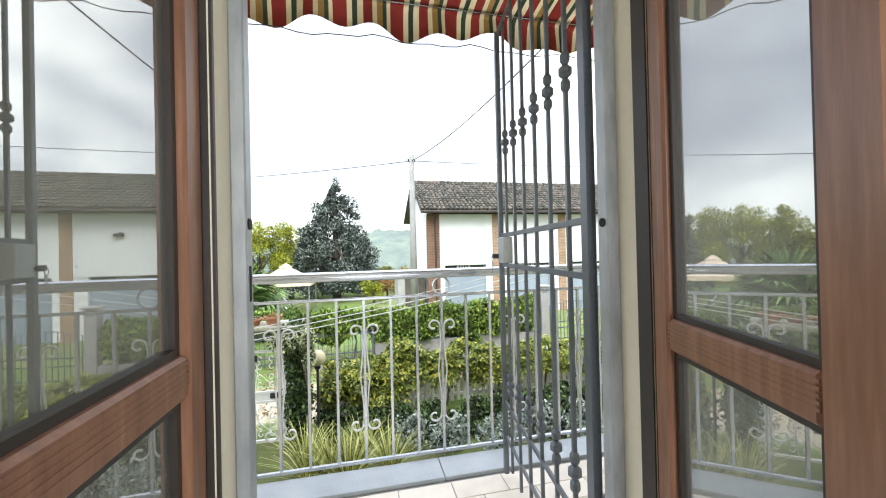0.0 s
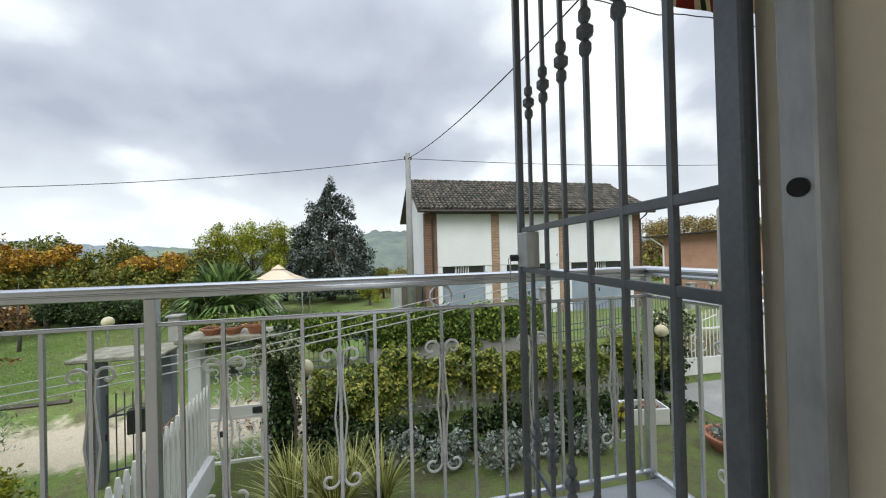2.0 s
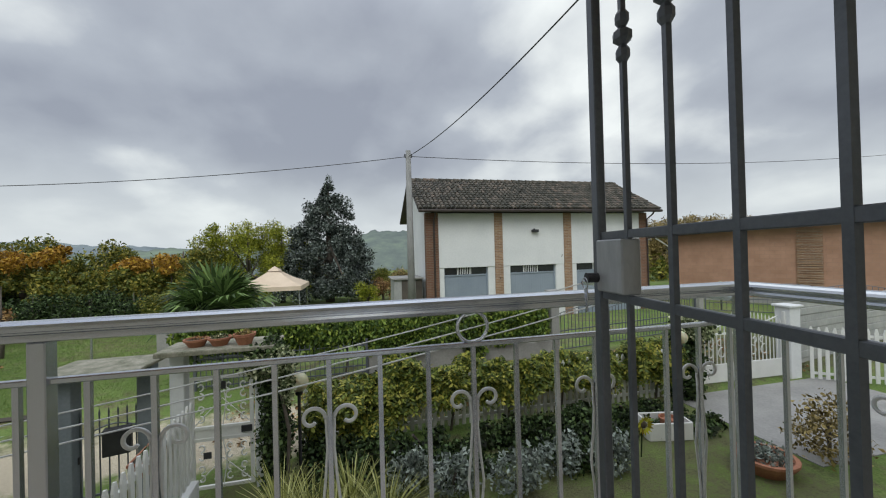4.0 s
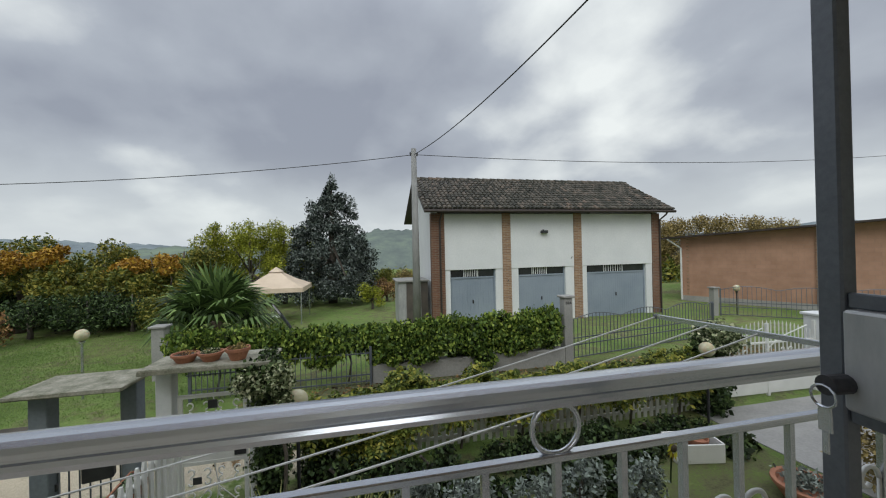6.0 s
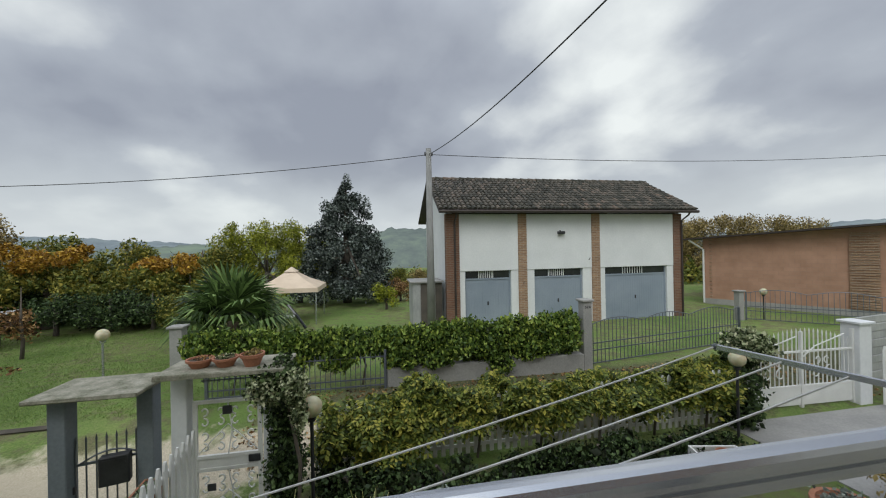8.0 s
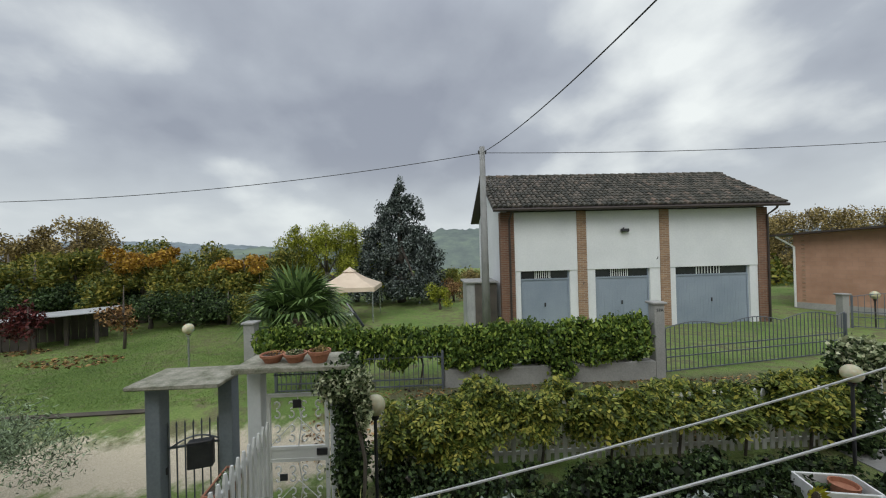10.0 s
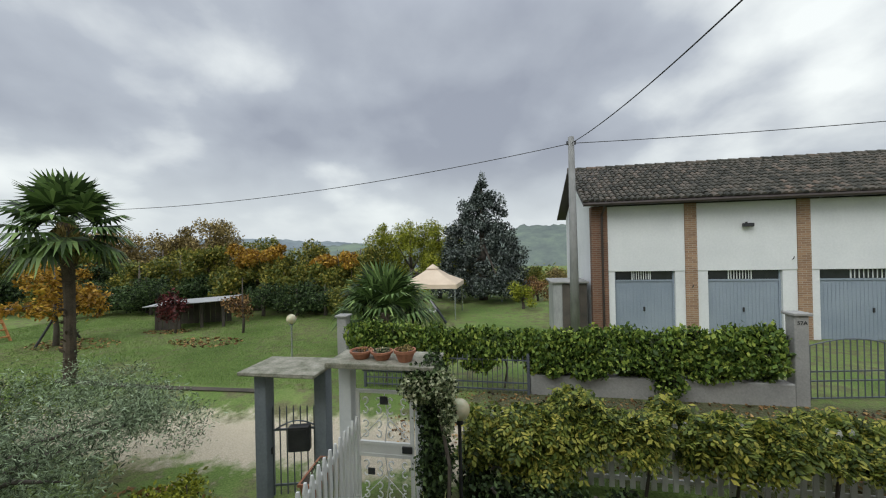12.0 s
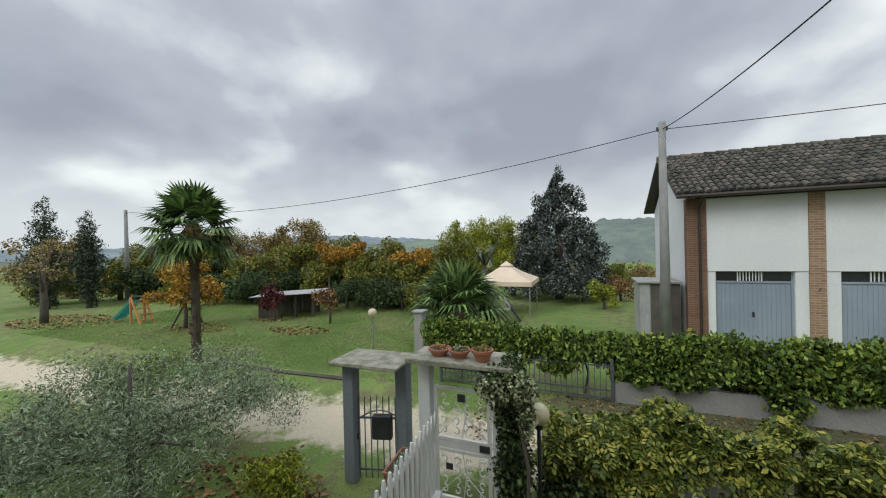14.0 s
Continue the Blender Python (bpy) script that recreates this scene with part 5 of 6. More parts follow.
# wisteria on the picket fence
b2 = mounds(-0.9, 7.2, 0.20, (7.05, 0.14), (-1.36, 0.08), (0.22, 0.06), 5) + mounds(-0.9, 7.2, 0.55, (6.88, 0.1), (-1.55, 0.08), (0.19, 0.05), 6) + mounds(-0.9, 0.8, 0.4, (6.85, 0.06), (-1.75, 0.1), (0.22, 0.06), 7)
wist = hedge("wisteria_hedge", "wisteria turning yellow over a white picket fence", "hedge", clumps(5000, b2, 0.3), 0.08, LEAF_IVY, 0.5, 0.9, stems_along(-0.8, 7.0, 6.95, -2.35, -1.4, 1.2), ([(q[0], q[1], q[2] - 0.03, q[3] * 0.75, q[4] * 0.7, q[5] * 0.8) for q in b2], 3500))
wo = np.array(wist.matrix_basis.translation)[None, :]
part("feathered_leaves", pinnate("feathered_leaves", clumps(8500, b2, 0.7) - wo, 0.25, LEAF_WIST), LEAF_WIST, wist, "yellowing feathered leaves")
# ivy bank in front of it
b3 = mounds(-0.9, 6.6, 0.22, (6.30, 0.18), (-2.27, 0.05), (0.30, 0.06), 8) + mounds(-0.9, 6.6, 0.25, (5.75, 0.2), (-2.33, 0.04), (0.28, 0.06), 9)
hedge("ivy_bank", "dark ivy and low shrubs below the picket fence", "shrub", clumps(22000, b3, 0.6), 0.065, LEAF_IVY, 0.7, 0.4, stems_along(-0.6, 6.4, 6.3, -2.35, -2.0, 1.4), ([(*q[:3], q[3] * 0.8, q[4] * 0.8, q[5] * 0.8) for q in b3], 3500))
# ivy on the garden gate's pillar
blobs = [(-1.40, 6.0, z, 0.22 + 0.05 * math.sin(z * 7), 0.30, 0.26) for z in np.arange(-2.25, -0.2, 0.22)] + [(-1.45, 5.80, -0.30, 0.30, 0.18, 0.2), (-1.32, 5.78, -0.45, 0.2, 0.2, 0.25)]
hedge("ivy_pillar", "ivy wrapped round the garden gate pillar", "ivy", clumps(10500, blobs), 0.055, LEAF_IVY, 0.75, 0.5, [[(-1.42, 6.25, -2.35), (-1.4, 6.27, -1.4), (-1.45, 6.25, -0.3)]])
hedge("variegated_ivy", "pale variegated ivy hanging from the gate canopy", "ivy", clumps(3000, [(-1.5, 5.72, -0.40, 0.30, 0.14, 0.18), (-1.22, 5.70, -0.38, 0.18, 0.16, 0.24), (-1.15, 5.70, -0.75, 0.10, 0.10, 0.22)]), 0.05, LEAF_VARI, 0.7, 0.6, [[(-1.2, 5.78, -2.35), (-1.15, 5.74, -1.4), (-1.3, 5.72, -0.5)]])
# ivy heap by the white drive gate
hedge("ivy_arch", "ivy and variegated leaves heaped over the gate post", "ivy", clumps(4200, [(7.4, 7.1, -1.6, 0.45, 0.4, 0.6), (7.5, 7.1, -0.85, 0.45, 0.4, 0.35), (7.2, 7.0, -2.1, 0.4, 0.4, 0.4)]), 0.085, LEAF_IVY, 0.7, 0.5, [[(7.45, 7.15, -2.35), (7.4, 7.1, -1.5), (7.5, 7.1, -0.9)]])
hedge("variegated_ivy", "pale variegated ivy on top of the gate post", "ivy", clumps(2400, [(7.5, 7.0, -0.75, 0.42, 0.4, 0.32)]), 0.085, LEAF_VARI, 0.7, 0.5, [[(7.6, 7.12, -2.35), (7.55, 7.1, -1.4), (7.5, 7.05, -0.8)]])
# silver shrubs and dry grass at the foot of the bank
for x, y, s in ((1.2, 5.2, 0.38), (2.1, 5.0, 0.42), (2.9, 5.2, 0.40), (3.7, 5.0, 0.36), (0.5, 5.4, 0.30)):
    hedge("silver_shrub", "silver-grey leafy shrub below the ivy", "shrub", clumps(900, [(x, y, -2.12, s, s * 0.8, 0.28), (x + 0.2, y, -2.0, s * 0.5, s * 0.5, 0.25)]), 0.075, LEAF_GREY, 0.5, 0.0, [[(x, y, -2.35), (x, y, -2.2), (x + 0.05, y, -2.05)]])


def grass_tuft(x, y, n, h, label):
    t = thing("ornamental_grass", (x, y, gz(x, y)), label, "grass", "ornamental grasses")
    bm = bmesh.new()
    for i in range(n):
        a, lean, ln = rnd.uniform(0, 6.28), rnd.uniform(0.15, 0.75), h * rnd.uniform(0.6, 1.15)
        dx, dy = math.cos(a), math.sin(a)
        w = 0.014
        prev = None
        for k in range(5):
            s = k / 4
            px = dx * (0.06 + lean * ln * s * s)
            py = dy * (0.06 + lean * ln * s * s)
            pz = ln * (s - 0.38 * lean * s * s)
            ww = w * (1 - s) + 0.002
            v = (bm.verts.new((px - dy * ww, py + dx * ww, pz)), bm.verts.new((px + dy * ww, py - dx * ww, pz)))
            if prev:
                bm.faces.new((prev[0], prev[1], v[1], v[0]))
            prev = v
    part("blades", bm, LEAF_DRY, t)


for x, y in ((-0.7, 4.6), (-0.25, 4.9), (0.15, 4.5), (-1.1, 4.9), (-0.45, 4.3), (-1.0, 4.45)):
    grass_tuft(x, y, 150, 0.85, "yellowing tuft of long-leaved grass below the balcony")


def tree(name, at, label, height, trunk_r, blobs, n, size, mat, aspect=0.6, limbs=6, droop=0.2, trunk_h=0.45, bark=BARK):
    """Trunk and limbs with a crown of separate leaves; blobs are relative to the foot."""
    t = thing(name, at, label, "tree", "garden trees")
    bm = tube([(0, 0, -0.1), (0.03, 0.02, height * trunk_h * 0.5), (0, 0, height * trunk_h), (0.02, 0, height * 0.92)], [trunk_r * 1.15, trunk_r, trunk_r * 0.8, trunk_r * 0.15], 9)
    for i in range(limbs):
        b = blobs[i % len(blobs)]
        z0 = height * trunk_h * rnd.uniform(0.7, 1.25)
        tube([(0, 0, z0), (b[0] * 0.45, b[1] * 0.45, (z0 + b[2]) / 2 + 0.1), (b[0] * 0.95, b[1] * 0.95, b[2])], [trunk_r * 0.45, trunk_r * 0.3, trunk_r * 0.08], 6, bm)
    part("trunk", bm, bark, t, smooth=True)
    part("crown", leaves("crown", clumps(n, blobs, 0.35), size, mat, aspect, droop), mat, t)
    return t


def round_blobs(n, w, z0, z1, r, taper=0.0):
    out = []
    for i in range(n):
        s = rnd.random()
        a = rnd.uniform(0, 6.28)
        ww = w * (1 - taper * s) * math.sqrt(rnd.random())
        q = r * rnd.uniform(0.6, 1.2) * (1 - 0.5 * taper * s)
        out.append((ww * math.cos(a), ww * math.sin(a), z0 + (z1 - z0) * s, q, q, q * 0.85))
    return out


# dark evergreen behind the tent
tree("evergreen_tree", (-2.0, 25.0, -2.0), "tall dark evergreen tree with uneven glossy foliage", 8.5, 0.26, round_blobs(150, 3.1, 0.6, 4.6, 0.56, 0.3) + round_blobs(70, 2.2, 4.4, 7.0, 0.5, 0.7) + round_blobs(24, 0.8, 6.2, 7.9, 0.38, 0.85) + [(0.1, 0, 7.9, 0.3, 0.3, 0.6), (1.25, 0, 6.4, 0.42, 0.42, 0.6), (-1.2, 0, 6.2, 0.45, 0.45, 0.6)], 52000, 0.14, LEAF_DARK, 0.55, 10)
# yellow-green trees left of it
for x, y, s in ((-7.0, 25.5, 1.12), (-5.2, 26.5, 1.08), (-8.8, 26.8, 0.95)):
    tree("yellow_tree", (x, y, -2.0), "bushy tree with yellow-green autumn leaves", 5.2 * s, 0.15, round_blobs(40, 2.05 * s, 0.8, 4.7 * s, 0.55), 13000, 0.15, LEAF_YEL, 0.34, 10, -0.5, trunk_h=0.3)
# olive beside the balcony
tree("olive_tree", (-7.0, 4.5, -2.35), "silvery olive tree with fine arching twigs", 2.3, 0.10, round_blobs(60, 2.35, 0.7, 1.85, 0.50), 52000, 0.065, LEAF_OLIVE, 0.22, 12, 0.1, 0.35)
tree("round_shrub", (-10.3, 6.6, -2.33), "rounded green conifer shrub beside the drive", 1.3, 0.07, round_blobs(14, 0.9, 0.35, 1.0, 0.42), 4500, 0.10, LEAF_VINE, 0.3, 5)
tree("small_bush", (-4.75, 5.35, -2.35), "low yellow-green bush beside the path", 0.7, 0.03, round_blobs(12, 0.38, 0.15, 0.55, 0.24), 2200, 0.07, LEAF_YEL, 0.5, 4)


def fan_palm(at, h, crown, label, fronds=40, low=False):
    p = thing("fan_palm", at, label, "palm", "fan palms")
    if h > 0.5:
        bm = tube([(0, 0, -0.1), (0.04, 0, h * 0.5), (0, 0, h)], [0.15, 0.12, 0.17], 10)
        for i in range(170):
            a, z = rnd.uniform(0, 6.28), rnd.uniform(0.1, h)
            tube([(0.12 * math.cos(a), 0.12 * math.sin(a), z), (0.20 * math.cos(a), 0.20 * math.sin(a), z + 0.05)], [0.03, 0.008], 4, bm)
        part("trunk", bm, PALM_BARK, p)
    for i in range(fronds):
        a = i * 2.399 + rnd.uniform(-0.2, 0.2)
        s = i / fronds
        el = radians(78 - 120 * s) if not low else radians(80 - 70 * s)
        ln = crown * rnd.uniform(0.48, 0.6)
        d = Vector((math.cos(a) * math.cos(el), math.sin(a) * math.cos(el), math.sin(el)))
        base = Vector((0, 0, h - 0.25 * s))
        hub = base + d * ln + Vector((0, 0, -0.10 * ln))
        bm = tube([base, base + d * ln * 0.5, hub], [0.014, 0.011, 0.008], 4)
        side = d.cross(Vector((0, 0, 1))).normalized()
        nor = side.cross(d).normalized()
        seg = 22
        for k in range(seg):
            w = radians(-125 + 250 * k / (seg - 1))
            dd = d * math.cos(w) + side * math.sin(w)
            fl = crown * 0.55 * (0.65 + 0.35 * math.cos(w * 0.6)) * rnd.uniform(0.9, 1.08)
            tv = (dd.cross(nor)).normalized() * 0.052
            mid = hub + dd * fl * 0.6 - Vector((0, 0, 0.04 * fl))
            tip = hub + dd * fl - Vector((0, 0, (0.12 + 0.42 * s) * fl))
            v = [bm.verts.new(q) for q in (hub, mid - tv, mid + tv, tip)]
            bm.faces.new((v[0], v[1], v[2]))
            bm.faces.new((v[1], v[3], v[2]))
        part("frond", bm, LEAF_PALM, p)
    if h > 1.5:
        pts = clumps(500, [(0, 0, h - 0.55, 0.26, 0.26, 0.45)], 0.6)
        part("dead_fronds", leaves("dead_fronds", pts, 0.4, LEAF_TAN, 0.16, 2.2), LEAF_TAN, p, "hanging dry brown fronds")


fan_palm((-11.98, 8.9, -1.97), 4.35, 1.45, "tall fan palm with a shaggy trunk on the lawn", 34)
fan_palm((-4.75, 13.6, -1.97), 1.15, 2.1, "low spreading fan palm beside the vine", 30, True)


def tent():
    t = thing("garden_gazebo", (-4.2, 19.5, -1.97), "beige canvas gazebo with a peaked roof on thin poles", "gazebo")
    s, h = 1.32, 1.68
    for x in (-s, s):
        for y in (-s, s):
            part("pole", tube([(x, y, 0), (x, y, h)], 0.03, 6), RAIL_METAL, t)
    b = bmesh.new()
    prof = [(s + 0.12, h - 0.16), (s + 0.10, h + 0.04), (s * 0.55, h + 0.38), (s * 0.14, h + 0.76)]
    rings = [[b.verts.new((q * x, q * y, z)) for x, y in ((-1, -1), (0, -1.0), (1, -1), (1, 0), (1, 1), (0, 1), (-1, 1), (-1, 0))] for q, z in prof]
    for a, c in zip(rings, rings[1:]):
        for k in range(8):
            b.faces.new((a[k], a[(k + 1) % 8], c[(k + 1) % 8], c[k]))
    b.faces.new(rings[-1])
    part("canopy", b, CANVAS, t)
    b = bmesh.new()
    q0, q1 = 0.30, 0.05
    r0 = [b.verts.new((q0 * x, q0 * y, h + 0.74)) for x, y in ((-1, -1), (1, -1), (1, 1), (-1, 1))]
    top = b.verts.new((0, 0, h + 0.98))
    for k in range(4):
        b.faces.new((r0[k], r0[(k + 1) % 4], top))
    part("vent_cap", b, CANVAS, t)
    sl = thing("childs_slide", (-3.95, 17.6, -1.97), "small blue and white child's slide beside the gazebo", "slide")
    part("chute", tube([(0, 0, 1.05), (0.35, -0.2, 0.65), (0.8, -0.45, 0.08)], [0.06, 0.07, 0.06], 6), DARK_GLASS, sl)
    for x in (-0.2, 0.2):
        part("ladder_leg", tube([(x, 0.2, 0), (0.0, 0, 1.1)], 0.025, 5), RAIL_METAL, sl)
    part("platform", box(-0.25, 0.25, -0.1, 0.25, 0.5, 0.56), WHITE_METAL, sl)


tent()


def play_tower():
    s = thing("playground_slide", (-21.44, 12.36, -1.97), "turquoise plastic slide on an orange wooden frame", "slide")
    b = bmesh.new()
    prev = None
    for k in range(7):
        f = k / 6
        x, z = -1.5 + 1.5 * f, 0.12 + 1.05 * f ** 1.2
        row = [b.verts.new(p) for p in ((x, -0.26, z + 0.14), (x, -0.22, z), (x, 0.22, z), (x, 0.26, z + 0.14))]
        if prev:
            for i in range(3):
                b.faces.new((prev[i], row[i], row[i + 1], prev[i + 1]))
        prev = row
    bmesh.ops.solidify(b, geom=b.faces[:], thickness=0.03)
    part("chute", b, SLIDE_TEAL, s, "turquoise plastic chute")
    for y in (-0.3, 0.3):
        part("leg", tube([(0.85, y, 0), (0.1, y, 1.35)], 0.05, 6), ORANGE_WOOD, s)
        part("leg", tube([(0.1, y, 0), (0.1, y, 1.35)], 0.05, 6), ORANGE_WOOD, s)
    for i in range(4):
        part("step", box(0.75 - i * 0.17, 0.85 - i * 0.17, -0.28, 0.28, 0.2 + i * 0.27, 0.25 + i * 0.27), ORANGE_WOOD, s)
    part("beam", tube([(0.1, 0, 1.35), (3.4, 0.4, 1.35)], 0.045, 6), DARK_METAL, s)
    for y in (-0.5, 1.0):
        part("leg", tube([(3.4, y, 0), (3.4, 0.3, 1.35)], 0.04, 6), DARK_METAL, s)


play_tower()


def field_shed():
    s = thing("field_shed", (-16.0, 14.9, -1.97), "dark open wooden shed with a sheet roof", "shed", turn=24)
    for x in (0, 0.9, 1.8, 2.7):
        part("post", box(x - 0.05, x + 0.05, -0.05, 0.05, 0, 1.12), WOOD_DARK, s)
    for i in range(11):
        part("board", box(i * 0.24, i * 0.24 + 0.22, 1.4, 1.44, 0, 1.15), WOOD_DARK, s)
    for i in range(4):
        part("board", box(0.02 + i * 0.24, 0.24 + i * 0.24, -0.03, 0.0, 0, 0.95), WOOD_DARK, s)
    b = box(-0.3, 3.1, -0.5, 1.7, 1.16, 1.185)
    for v in b.verts:
        v.co.z += 0.07 * v.co.x * 0.6
    part("roof", b, ZINC, s, "pale sheet roof")


field_shed()
tree("red_tree", (-14.58, 14.48, -1.97), "small dark red ornamental tree on the lawn", 1.9, 0.05, round_blobs(10, 0.45, 0.8, 1.7, 0.35), 1100, 0.13, LEAF_RED, 0.5, 6)
tree("red_tree", (-11.54, 14.81, -1.97), "slender red-leaved young tree on the lawn", 2.6, 0.05, round_blobs(10, 0.55, 0.6, 1.5, 0.32), 700, 0.12, LEAF_FALLEN, 0.5, 6)
tree("maple_tree", (-17.5, 12.16, -1.97), "bright orange maple tree in autumn leaf", 3.6, 0.09, round_blobs(22, 1.25, 1.3, 3.0, 0.5), 2600, 0.16, LEAF_ORANGE, 0.55, 10, trunk_h=0.35)
for x, y, h in ((-33.2, 13.6, 6.6), (-31.0, 14.8, 5.6)):
    tree("cypress", (x, y, -2.0), "dark narrow cypress beyond the lawn", h, 0.16, [(0.25 * math.sin(i * 2.3), 0.25 * math.cos(i * 2.3), 0.4 + i * h / 16, *(max(0.25, (1.05 if h > 6 else 0.8) * math.sin(math.pi * (0.14 + 0.82 * i / 16))),) * 2, 0.5) for i in range(17)], 6500, 0.17, LEAF_CYP, 0.35, 4, -0.8)
tree("bare_tree", (-26.47, 10.92, -1.98), "small tree with sparse brown and yellow leaves", 4.6, 0.16, round_blobs(18, 1.3, 2.0, 4.2, 0.55), 1500, 0.15, LEAF_TAN, 0.5, 12)


def woods():
    """Mixed autumn trees and bushes closing the far side of the lawn."""
    spec = [(-15.2, 20.6, 4.1, 1.9, LEAF_ORANGE, 0.8), (-13.2, 20.2, 2.6, 1.6, LEAF_MIX, 0.8), (-12.4, 22.2, 3.2, 1.8, LEAF_MIX, 0.8), (-10.4, 21.4, 3.5, 1.7, LEAF_ORANGE, 0.8), (-9.3, 20.8, 2.6, 1.5, LEAF_MIX, 0.8), (-17.0, 22.5, 4.6, 2.1, LEAF_MIX, 0.9), (-14.0, 24.0, 4.2, 2.0, LEAF_MIX, 0.9), (-10.5, 25.0, 4.0, 2.0, LEAF_MIX, 0.9), (-21.5, 19.2, 2.2, 1.5, LEAF_IVY, 0.8), (-31.0, 17.6, 2.6, 1.6, LEAF_IVY, 0.8), (-34.0, 18.0, 3.2, 1.8, LEAF_MIX, 0.8), (-16.6, 20.4, 2.4, 1.5, LEAF_IVY, 0.8), (-30.0, 24.0, 6.0, 2.6, LEAF_TAN, 1.0),
            (-19.0, 21.5, 3.9, 1.8, LEAF_MIX, 0.8), (-21.0, 21.0, 3.8, 1.7, LEAF_MIX, 0.8), (-22.5, 25.0, 6.2, 2.8, LEAF_TAN, 1.0), (-25.5, 25.0, 5.6, 2.6, LEAF_TAN, 1.0), (-23.0, 20.0, 3.2, 1.6, LEAF_MIX, 0.8),
            (-29.0, 22.0, 4.0, 2.0, LEAF_MIX, 0.9), (-33.0, 24.0, 5.0, 2.3, LEAF_TAN, 1.0), (-37.0, 22.0, 4.8, 2.3, LEAF_MIX, 1.0), (-41.0, 18.0, 5.2, 2.4, LEAF_TAN, 1.0), (-27.0, 19.0, 3.0, 1.5, LEAF_ORANGE, 0.8), (-36.0, 15.0, 3.4, 1.8, LEAF_MIX, 0.9),
            (-6.8, 17.6, 1.5, 1.1, LEAF_MIX, 0.5), (-7.6, 19.6, 2.3, 1.3, LEAF_MIX, 0.7), (-3.0, 30.0, 2.0, 1.5, LEAF_MIX, 0.6), (0.4, 21.5, 1.6, 0.9, LEAF_YEL, 0.5), (1.4, 24.5, 1.5, 1.0, LEAF_FALLEN, 0.5),
            (30.0, 31.0, 6.2, 2.6, LEAF_TAN, 1.2), (33.5, 30.0, 6.6, 2.8, LEAF_TAN, 1.2), (37.5, 29.0, 6.0, 2.4, LEAF_TAN, 1.2), (43.0, 30.0, 6.4, 2.0, LEAF_TAN, 1.2), (28.0, 34.0, 5.6, 2.4, LEAF_MIX, 1.2), (-20.6, 18.6, 2.0, 1.3, LEAF_IVY, 0.7), (-18.8, 20.0, 2.2, 1.4, LEAF_IVY, 0.7), (-13.4, 18.6, 1.9, 1.3, LEAF_IVY, 0.7), (-11.6, 18.9, 1.8, 1.3, LEAF_IVY, 0.7), (-10.0, 19.0, 1.9, 1.3, LEAF_IVY, 0.7), (-8.4, 18.4, 1.7, 1.1, LEAF_MIX, 0.6), (-23.5, 18.0, 2.0, 1.4, LEAF_IVY, 0.7), (-26.5, 20.0, 3.0, 1.8, LEAF_IVY, 0.8), (-24.0, 22.5, 4.2, 2.0, LEAF_MIX, 0.9), (-29.0, 19.5, 3.0, 1.6, LEAF_IVY, 0.8), (17.2, 22.0, 1.6, 1.0, LEAF_MIX, 0.5), (-0.5, 30.0, 1.9, 1.2, LEAF_TAN, 0.6), (1.6, 31.0, 2.0, 1.4, LEAF_MIX, 0.6), (3.6, 32.0, 1.8, 1.3, LEAF_TAN, 0.6), (-5.0, 31.5, 1.9, 1.4, LEAF_MIX, 0.6), (0.8, 27.5, 1.4, 0.9, LEAF_FALLEN, 0.5), (18.5, 25.0, 1.9, 1.2, LEAF_MIX, 0.6), (16.5, 27.0, 2.0, 1.2, LEAF_TAN, 0.6)]
    names = {LEAF_IVY: "dark green undergrowth along the lawn", LEAF_ORANGE: "rounded tree with orange autumn leaves", LEAF_MIX: "bushy green tree turning yellow", LEAF_TAN: "thinning tree with brown autumn leaves", LEAF_YEL: "low yellow-green shrub in the grass", LEAF_FALLEN: "low reddish-brown shrub in the grass"}
    for x, y, h, w, m, r in spec:
        n = int(7000 * max(w / 1.7, 0.5) ** 2)
        if m == LEAF_TAN:
            n = int(n * 0.9)
        if m == LEAF_ORANGE:
            t = tree("autumn_tree", (x, y, -2.05), "broad dark green tree turning orange on top", h, 0.05 * h, round_blobs(30, w * 1.15, 0.5, h * 0.72, r * 0.8, 0.15), int(n * 1.5), 0.17, LEAF_MIX, 0.5, 7, trunk_h=0.3)
            part("crown_top", leaves("crown_top", clumps(int(n * 0.5), round_blobs(14, w * 0.9, h * 0.72, h * 0.92, r * 0.6, 0.2), 0.5), 0.16, LEAF_ORANGE, 0.5, 0.2), LEAF_ORANGE, t, "orange autumn leaves")
            continue
        tree("autumn_tree" if h > 2 else "shrub", (x, y, -2.05), names[m], h, 0.05 * h, round_blobs(int((20 if m == LEAF_TAN else 12) * w), w * 0.9, 0.35 * min(h, 2.5), h * 0.9, r * 0.85, 0.3), n, 0.17 if h > 2 else 0.11, m, 0.5, 7, trunk_h=0.35)


woods()


def far_scrub():
    bl = []
    for i in range(260):
        a = radians(rnd.uniform(-62, 50))
        d = rnd.uniform(34, 75)
        if -10 < d * math.sin(a) < 22 and d < 60:
            continue
        x, y = d * math.sin(a), d * math.cos(a)
        if y < 24:
            continue
        s = rnd.uniform(0.8, 1.9)
        bl.append((x, y, -2.3 - max(0, (y - 26) * 0.04) + s * 0.6, s * 1.3, s * 1.3, s))
    ob = new("far_woods", leaves("far_woods", clumps(26000, bl, 0.5), 0.42, LEAF_MIX, 0.6, 0.1))
    tagged(ob, "distant mixed autumn scrub and hedgerow", "woods", "", "stuff")


far_scrub()


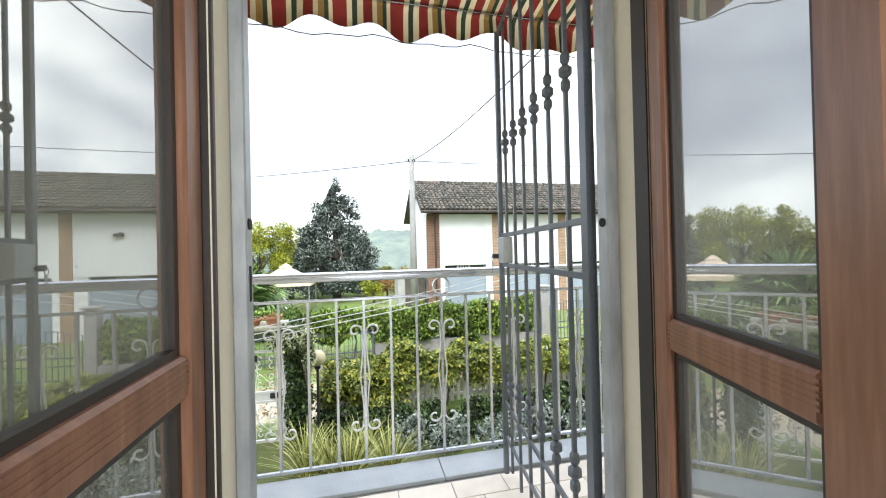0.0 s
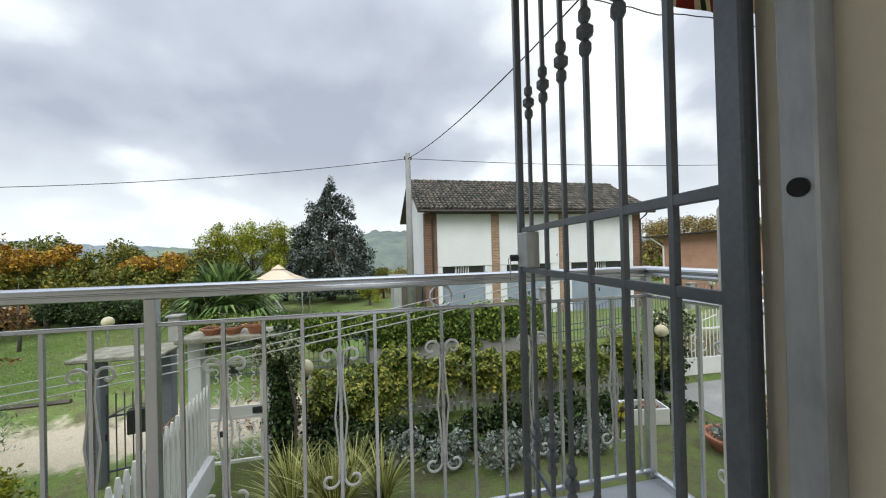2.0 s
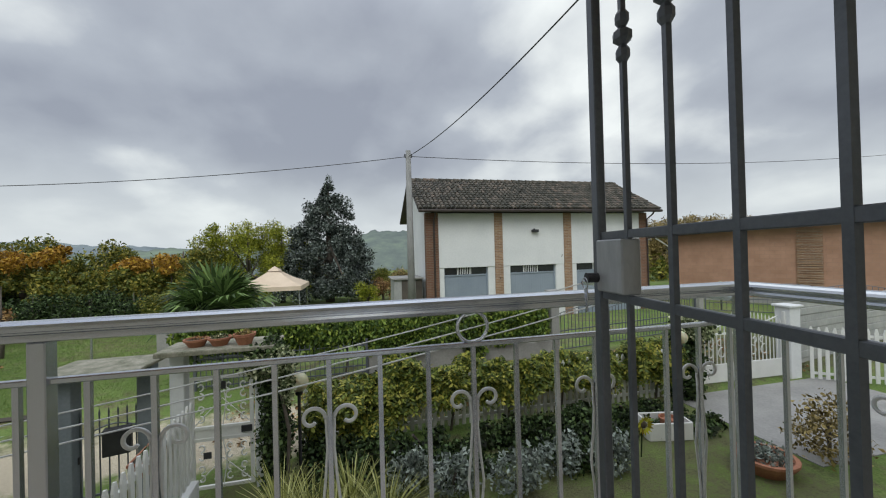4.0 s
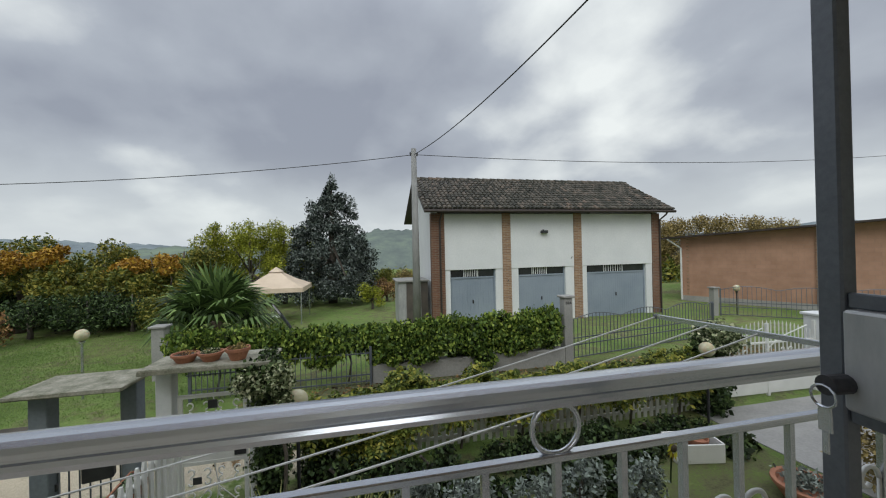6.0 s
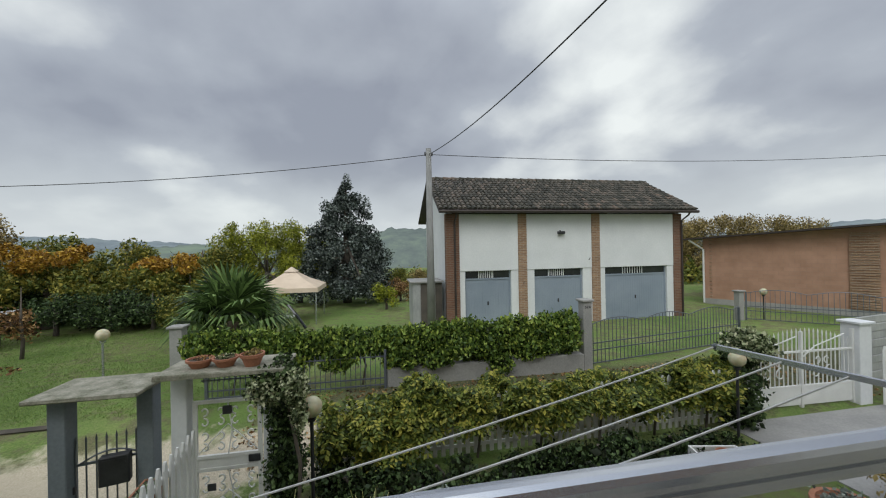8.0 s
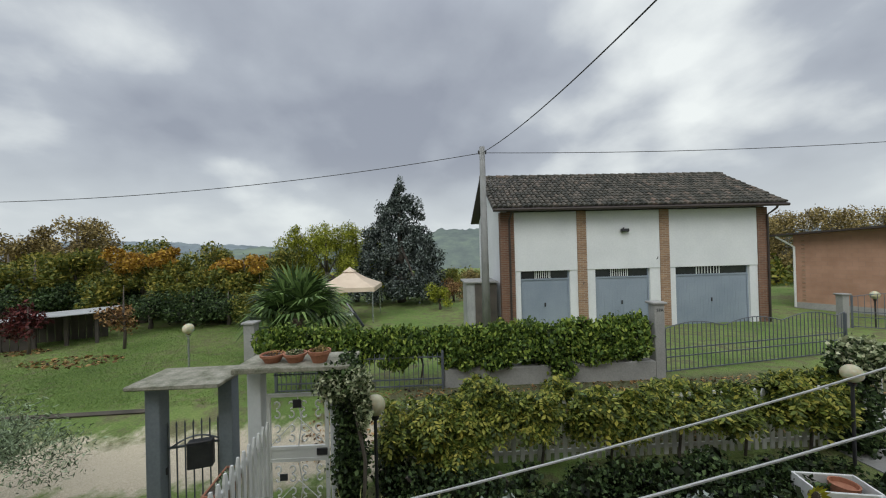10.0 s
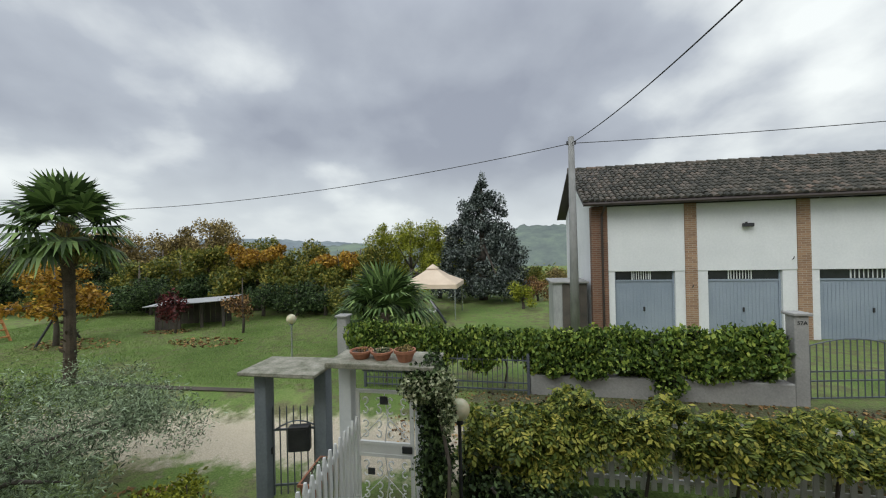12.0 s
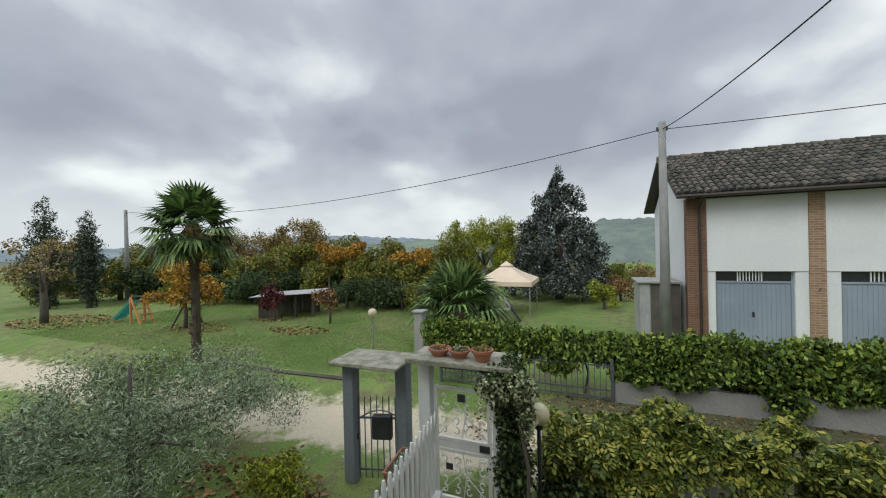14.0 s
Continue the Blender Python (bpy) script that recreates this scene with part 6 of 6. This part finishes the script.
def flowerpot(at, r, h, label, mat=LEAF_DRY, n=120):
    p = thing("flower_pot", at, label, "flower pot", "terracotta pots on the gate slab")
    prof = [(0, 0), (r * 0.62, 0), (r * 0.92, h * 0.72), (r * 1.02, h * 0.74), (r * 1.04, h), (r * 0.90, h), (r * 0.86, h * 0.82), (0, h * 0.80)]
    part("pot", lathe(prof, 20), TERRACOTTA, p, smooth=False)
    part("soil", lathe([(0, h * 0.81), (r * 0.85, h * 0.81), (r * 0.8, h * 0.86), (0, h * 0.9)], 14), PALM_BARK, p)
    part("plant", leaves("plant", clumps(n, [(0, 0, h * 1.02, r * 0.8, r * 0.8, h * 0.3)], 0.2), 0.05, mat, 0.4, -0.3), mat, p)


flowerpot((-2.45, 6.02, -0.12), 0.16, 0.115, "wide terracotta bowl of withered plants on the slab", LEAF_FALLEN, 60)
flowerpot((-2.13, 6.00, -0.12), 0.155, 0.12, "wide terracotta bowl of small succulents on the slab", LEAF_VARI)
flowerpot((-1.78, 5.95, -0.12), 0.15, 0.16, "terracotta pot of dry brown plants on the slab", LEAF_TAN, 200)


def planter(at, turn):
    p = thing("planter_box", at, "terracotta window box hung on the picket fence", "planter", turn=turn)
    b = box(-0.26, 0.26, -0.09, 0.09, 0, 0.17)
    for v in b.verts:
        if v.co.z < 0.01:
            v.co.x *= 0.9
            v.co.y *= 0.75
    part("box", b, TERRACOTTA, p)
    part("rim", join(join(box(-0.275, 0.275, -0.105, -0.085, 0.15, 0.18), box(-0.275, 0.275, 0.085, 0.105, 0.15, 0.18)), join(box(-0.275, -0.255, -0.085, 0.085, 0.15, 0.18), box(0.255, 0.275, -0.085, 0.085, 0.15, 0.18))), TERRACOTTA, p)
    part("soil", box(-0.25, 0.25, -0.085, 0.085, 0.165, 0.172), PALM_BARK, p)
    part("plant", leaves("plant", clumps(160, [(0, 0, 0.19, 0.24, 0.07, 0.05)], 0.1), 0.05, LEAF_OLIVE, 0.4, -0.4), LEAF_OLIVE, p)


planter((-2.52, 4.90, -1.24), 94)


def yard():
    b = box(6.9, 11.6, 4.2, 7.1, -2.36, -2.335)
    solid("pavement_yard", b, CONCRETE, "grey concrete yard by the drive gate", "pavement")
    s = thing("stone_sink", (4.95, 5.55, -2.35), "white enamel tub with a terracotta pot inside", "tub", turn=-12)
    part("basin", join(join(box(0, 0.8, 0, 0.03, 0, 0.32, bevel=0.01), box(0, 0.8, 0.45, 0.48, 0, 0.32, bevel=0.01)), join(box(0, 0.03, 0.03, 0.45, 0, 0.32), box(0.77, 0.8, 0.03, 0.45, 0, 0.32))), WHITE_METAL, s)
    part("pot", lathe([(0, 0), (0.12, 0), (0.17, 0.26), (0.15, 0.26), (0.14, 0.2), (0, 0.2)], 16, (0.5, 0.24, 0.06)), TERRACOTTA, s, "terracotta pot")
    f = thing("sunflower", (4.45, 5.20, -2.35), "single yellow sunflower beside the white tub", "flower")
    part("stem", tube([(0, 0, 0), (0.02, 0.0, 0.3), (0, -0.03, 0.55)], 0.012, 6), LEAF_IVY, f)
    b = bmesh.new()
    for k in range(16):
        a = k * math.pi / 8
        d, w = Vector((math.cos(a), -0.35, math.sin(a))), Vector((-math.sin(a), 0, math.cos(a))) * 0.028
        c = Vector((0, -0.06, 0.57))
        v = [b.verts.new(q) for q in (c + d * 0.05, c + d * 0.1 - w, c + d * 0.17, c + d * 0.1 + w)]
        b.faces.new(v)
    part("petals", b, YELLOW_PETAL, f, "bright yellow petals")
    part("seed_head", ball(0.06, 10, (0, -0.06, 0.57)), PALM_BARK, f)
    r = thing("round_planter", (6.0, 4.4, -2.35), "round terracotta bowl with silvery plants", "planter")
    part("bowl", lathe([(0, 0), (0.28, 0), (0.42, 0.2), (0.42, 0.24), (0.36, 0.24), (0.33, 0.18), (0, 0.18)], 20), TERRACOTTA, r)
    tagged(part("plant", leaves("plant", clumps(500, [(0, 0, 0.26, 0.34, 0.34, 0.12)], 0.2), 0.07, LEAF_GREY, 0.5, -0.2), LEAF_GREY, r), kind="stuff")
    hedge("brown_shrub", "brownish-red shrub near the yard", "shrub", clumps(1500, [(7.2, 4.3, -1.95, 0.5, 0.5, 0.4), (7.6, 4.5, -1.8, 0.35, 0.35, 0.4)]), 0.07, LEAF_TAN, 0.5, 0.0, [[(7.3, 4.35, -2.35), (7.3, 4.35, -2.0), (7.4, 4.4, -1.8)]])


yard()


def ground_cover():
    n = 130000
    x, y = rng.uniform(-24, -3.2, n), rng.uniform(9.2, 19, n)
    z = np.full(n, -1.93)
    me = leaves("lawn_grass", np.stack([x, y, z], 1), 0.05, LEAF_GRASS, 0.16, -1.4)
    tagged(new("lawn_grass", me), "short tufty autumn lawn grass", "grass", "", "stuff")
    n = 4500
    x, y = rng.uniform(-2.8, 12, n), rng.uniform(7.3, 9.6, n)
    z = np.array([gz(a, b) for a, b in zip(x, y)]) + 0.02
    me = leaves("lane_litter", np.stack([x, y, z], 1), 0.07, LEAF_FALLEN, 0.5, 0.0, 0.25)
    tagged(new("lane_litter", me), "fallen leaves and weeds along the lane", "leaf litter", "", "stuff")
    pts = []
    for cx, cy, r, k in ((-11.9, 13.2, 1.3, 300), (-26.0, 11.5, 3.0, 900), (-15.2, 14.7, 0.9, 160), (-17.0, 12.4, 1.6, 350), (-5.6, 5.4, 1.2, 350)):
        a, d = rng.uniform(0, 6.28, k), r * np.sqrt(rng.random(k))
        pts.append(np.stack([cx + d * np.cos(a) * 1.2, cy + d * np.sin(a) * 0.6, np.full(k, gz(cx, cy) + 0.03)], 1))
    me = leaves("fallen_leaves", np.concatenate(pts), 0.11, LEAF_FALLEN, 0.6, 0.0, 0.2)
    tagged(new("fallen_leaves", me), "brown fallen leaves in heaps under the trees", "leaf litter", "", "stuff")
    b = tube([(-12.5, 8.95, -1.93), (-9.2, 8.92, -1.94), (-6.3, 9.0, -1.93)], 0.06, 5)
    solid("lawn_edging", b, WOOD_DARK, "dark low edging between lawn and drive", "trim")


ground_cover()


# ---------------------------------------------------------------- balcony floor tiles
def balcony_tiles():
    floor = bpy.data.objects["balcony_floor"]
    me = to_mesh("tile", box(-0.1465, 0.1465, -0.0715, 0.0715, 0, 0.014, bevel=0.002), FLOOR_TILE)
    row = 0
    y = -0.170
    while y < 0.95:
        x = -2.4 + (0.15 if row % 2 else 0)
        while x < 1.52:
            o = new("tile", me)
            o.parent = floor
            o.matrix_basis = Matrix.Translation((x, y, FZ - 0.010 + rnd.uniform(0, 0.0012)))
            x += 0.297
        y += 0.147
        row += 1


balcony_tiles()
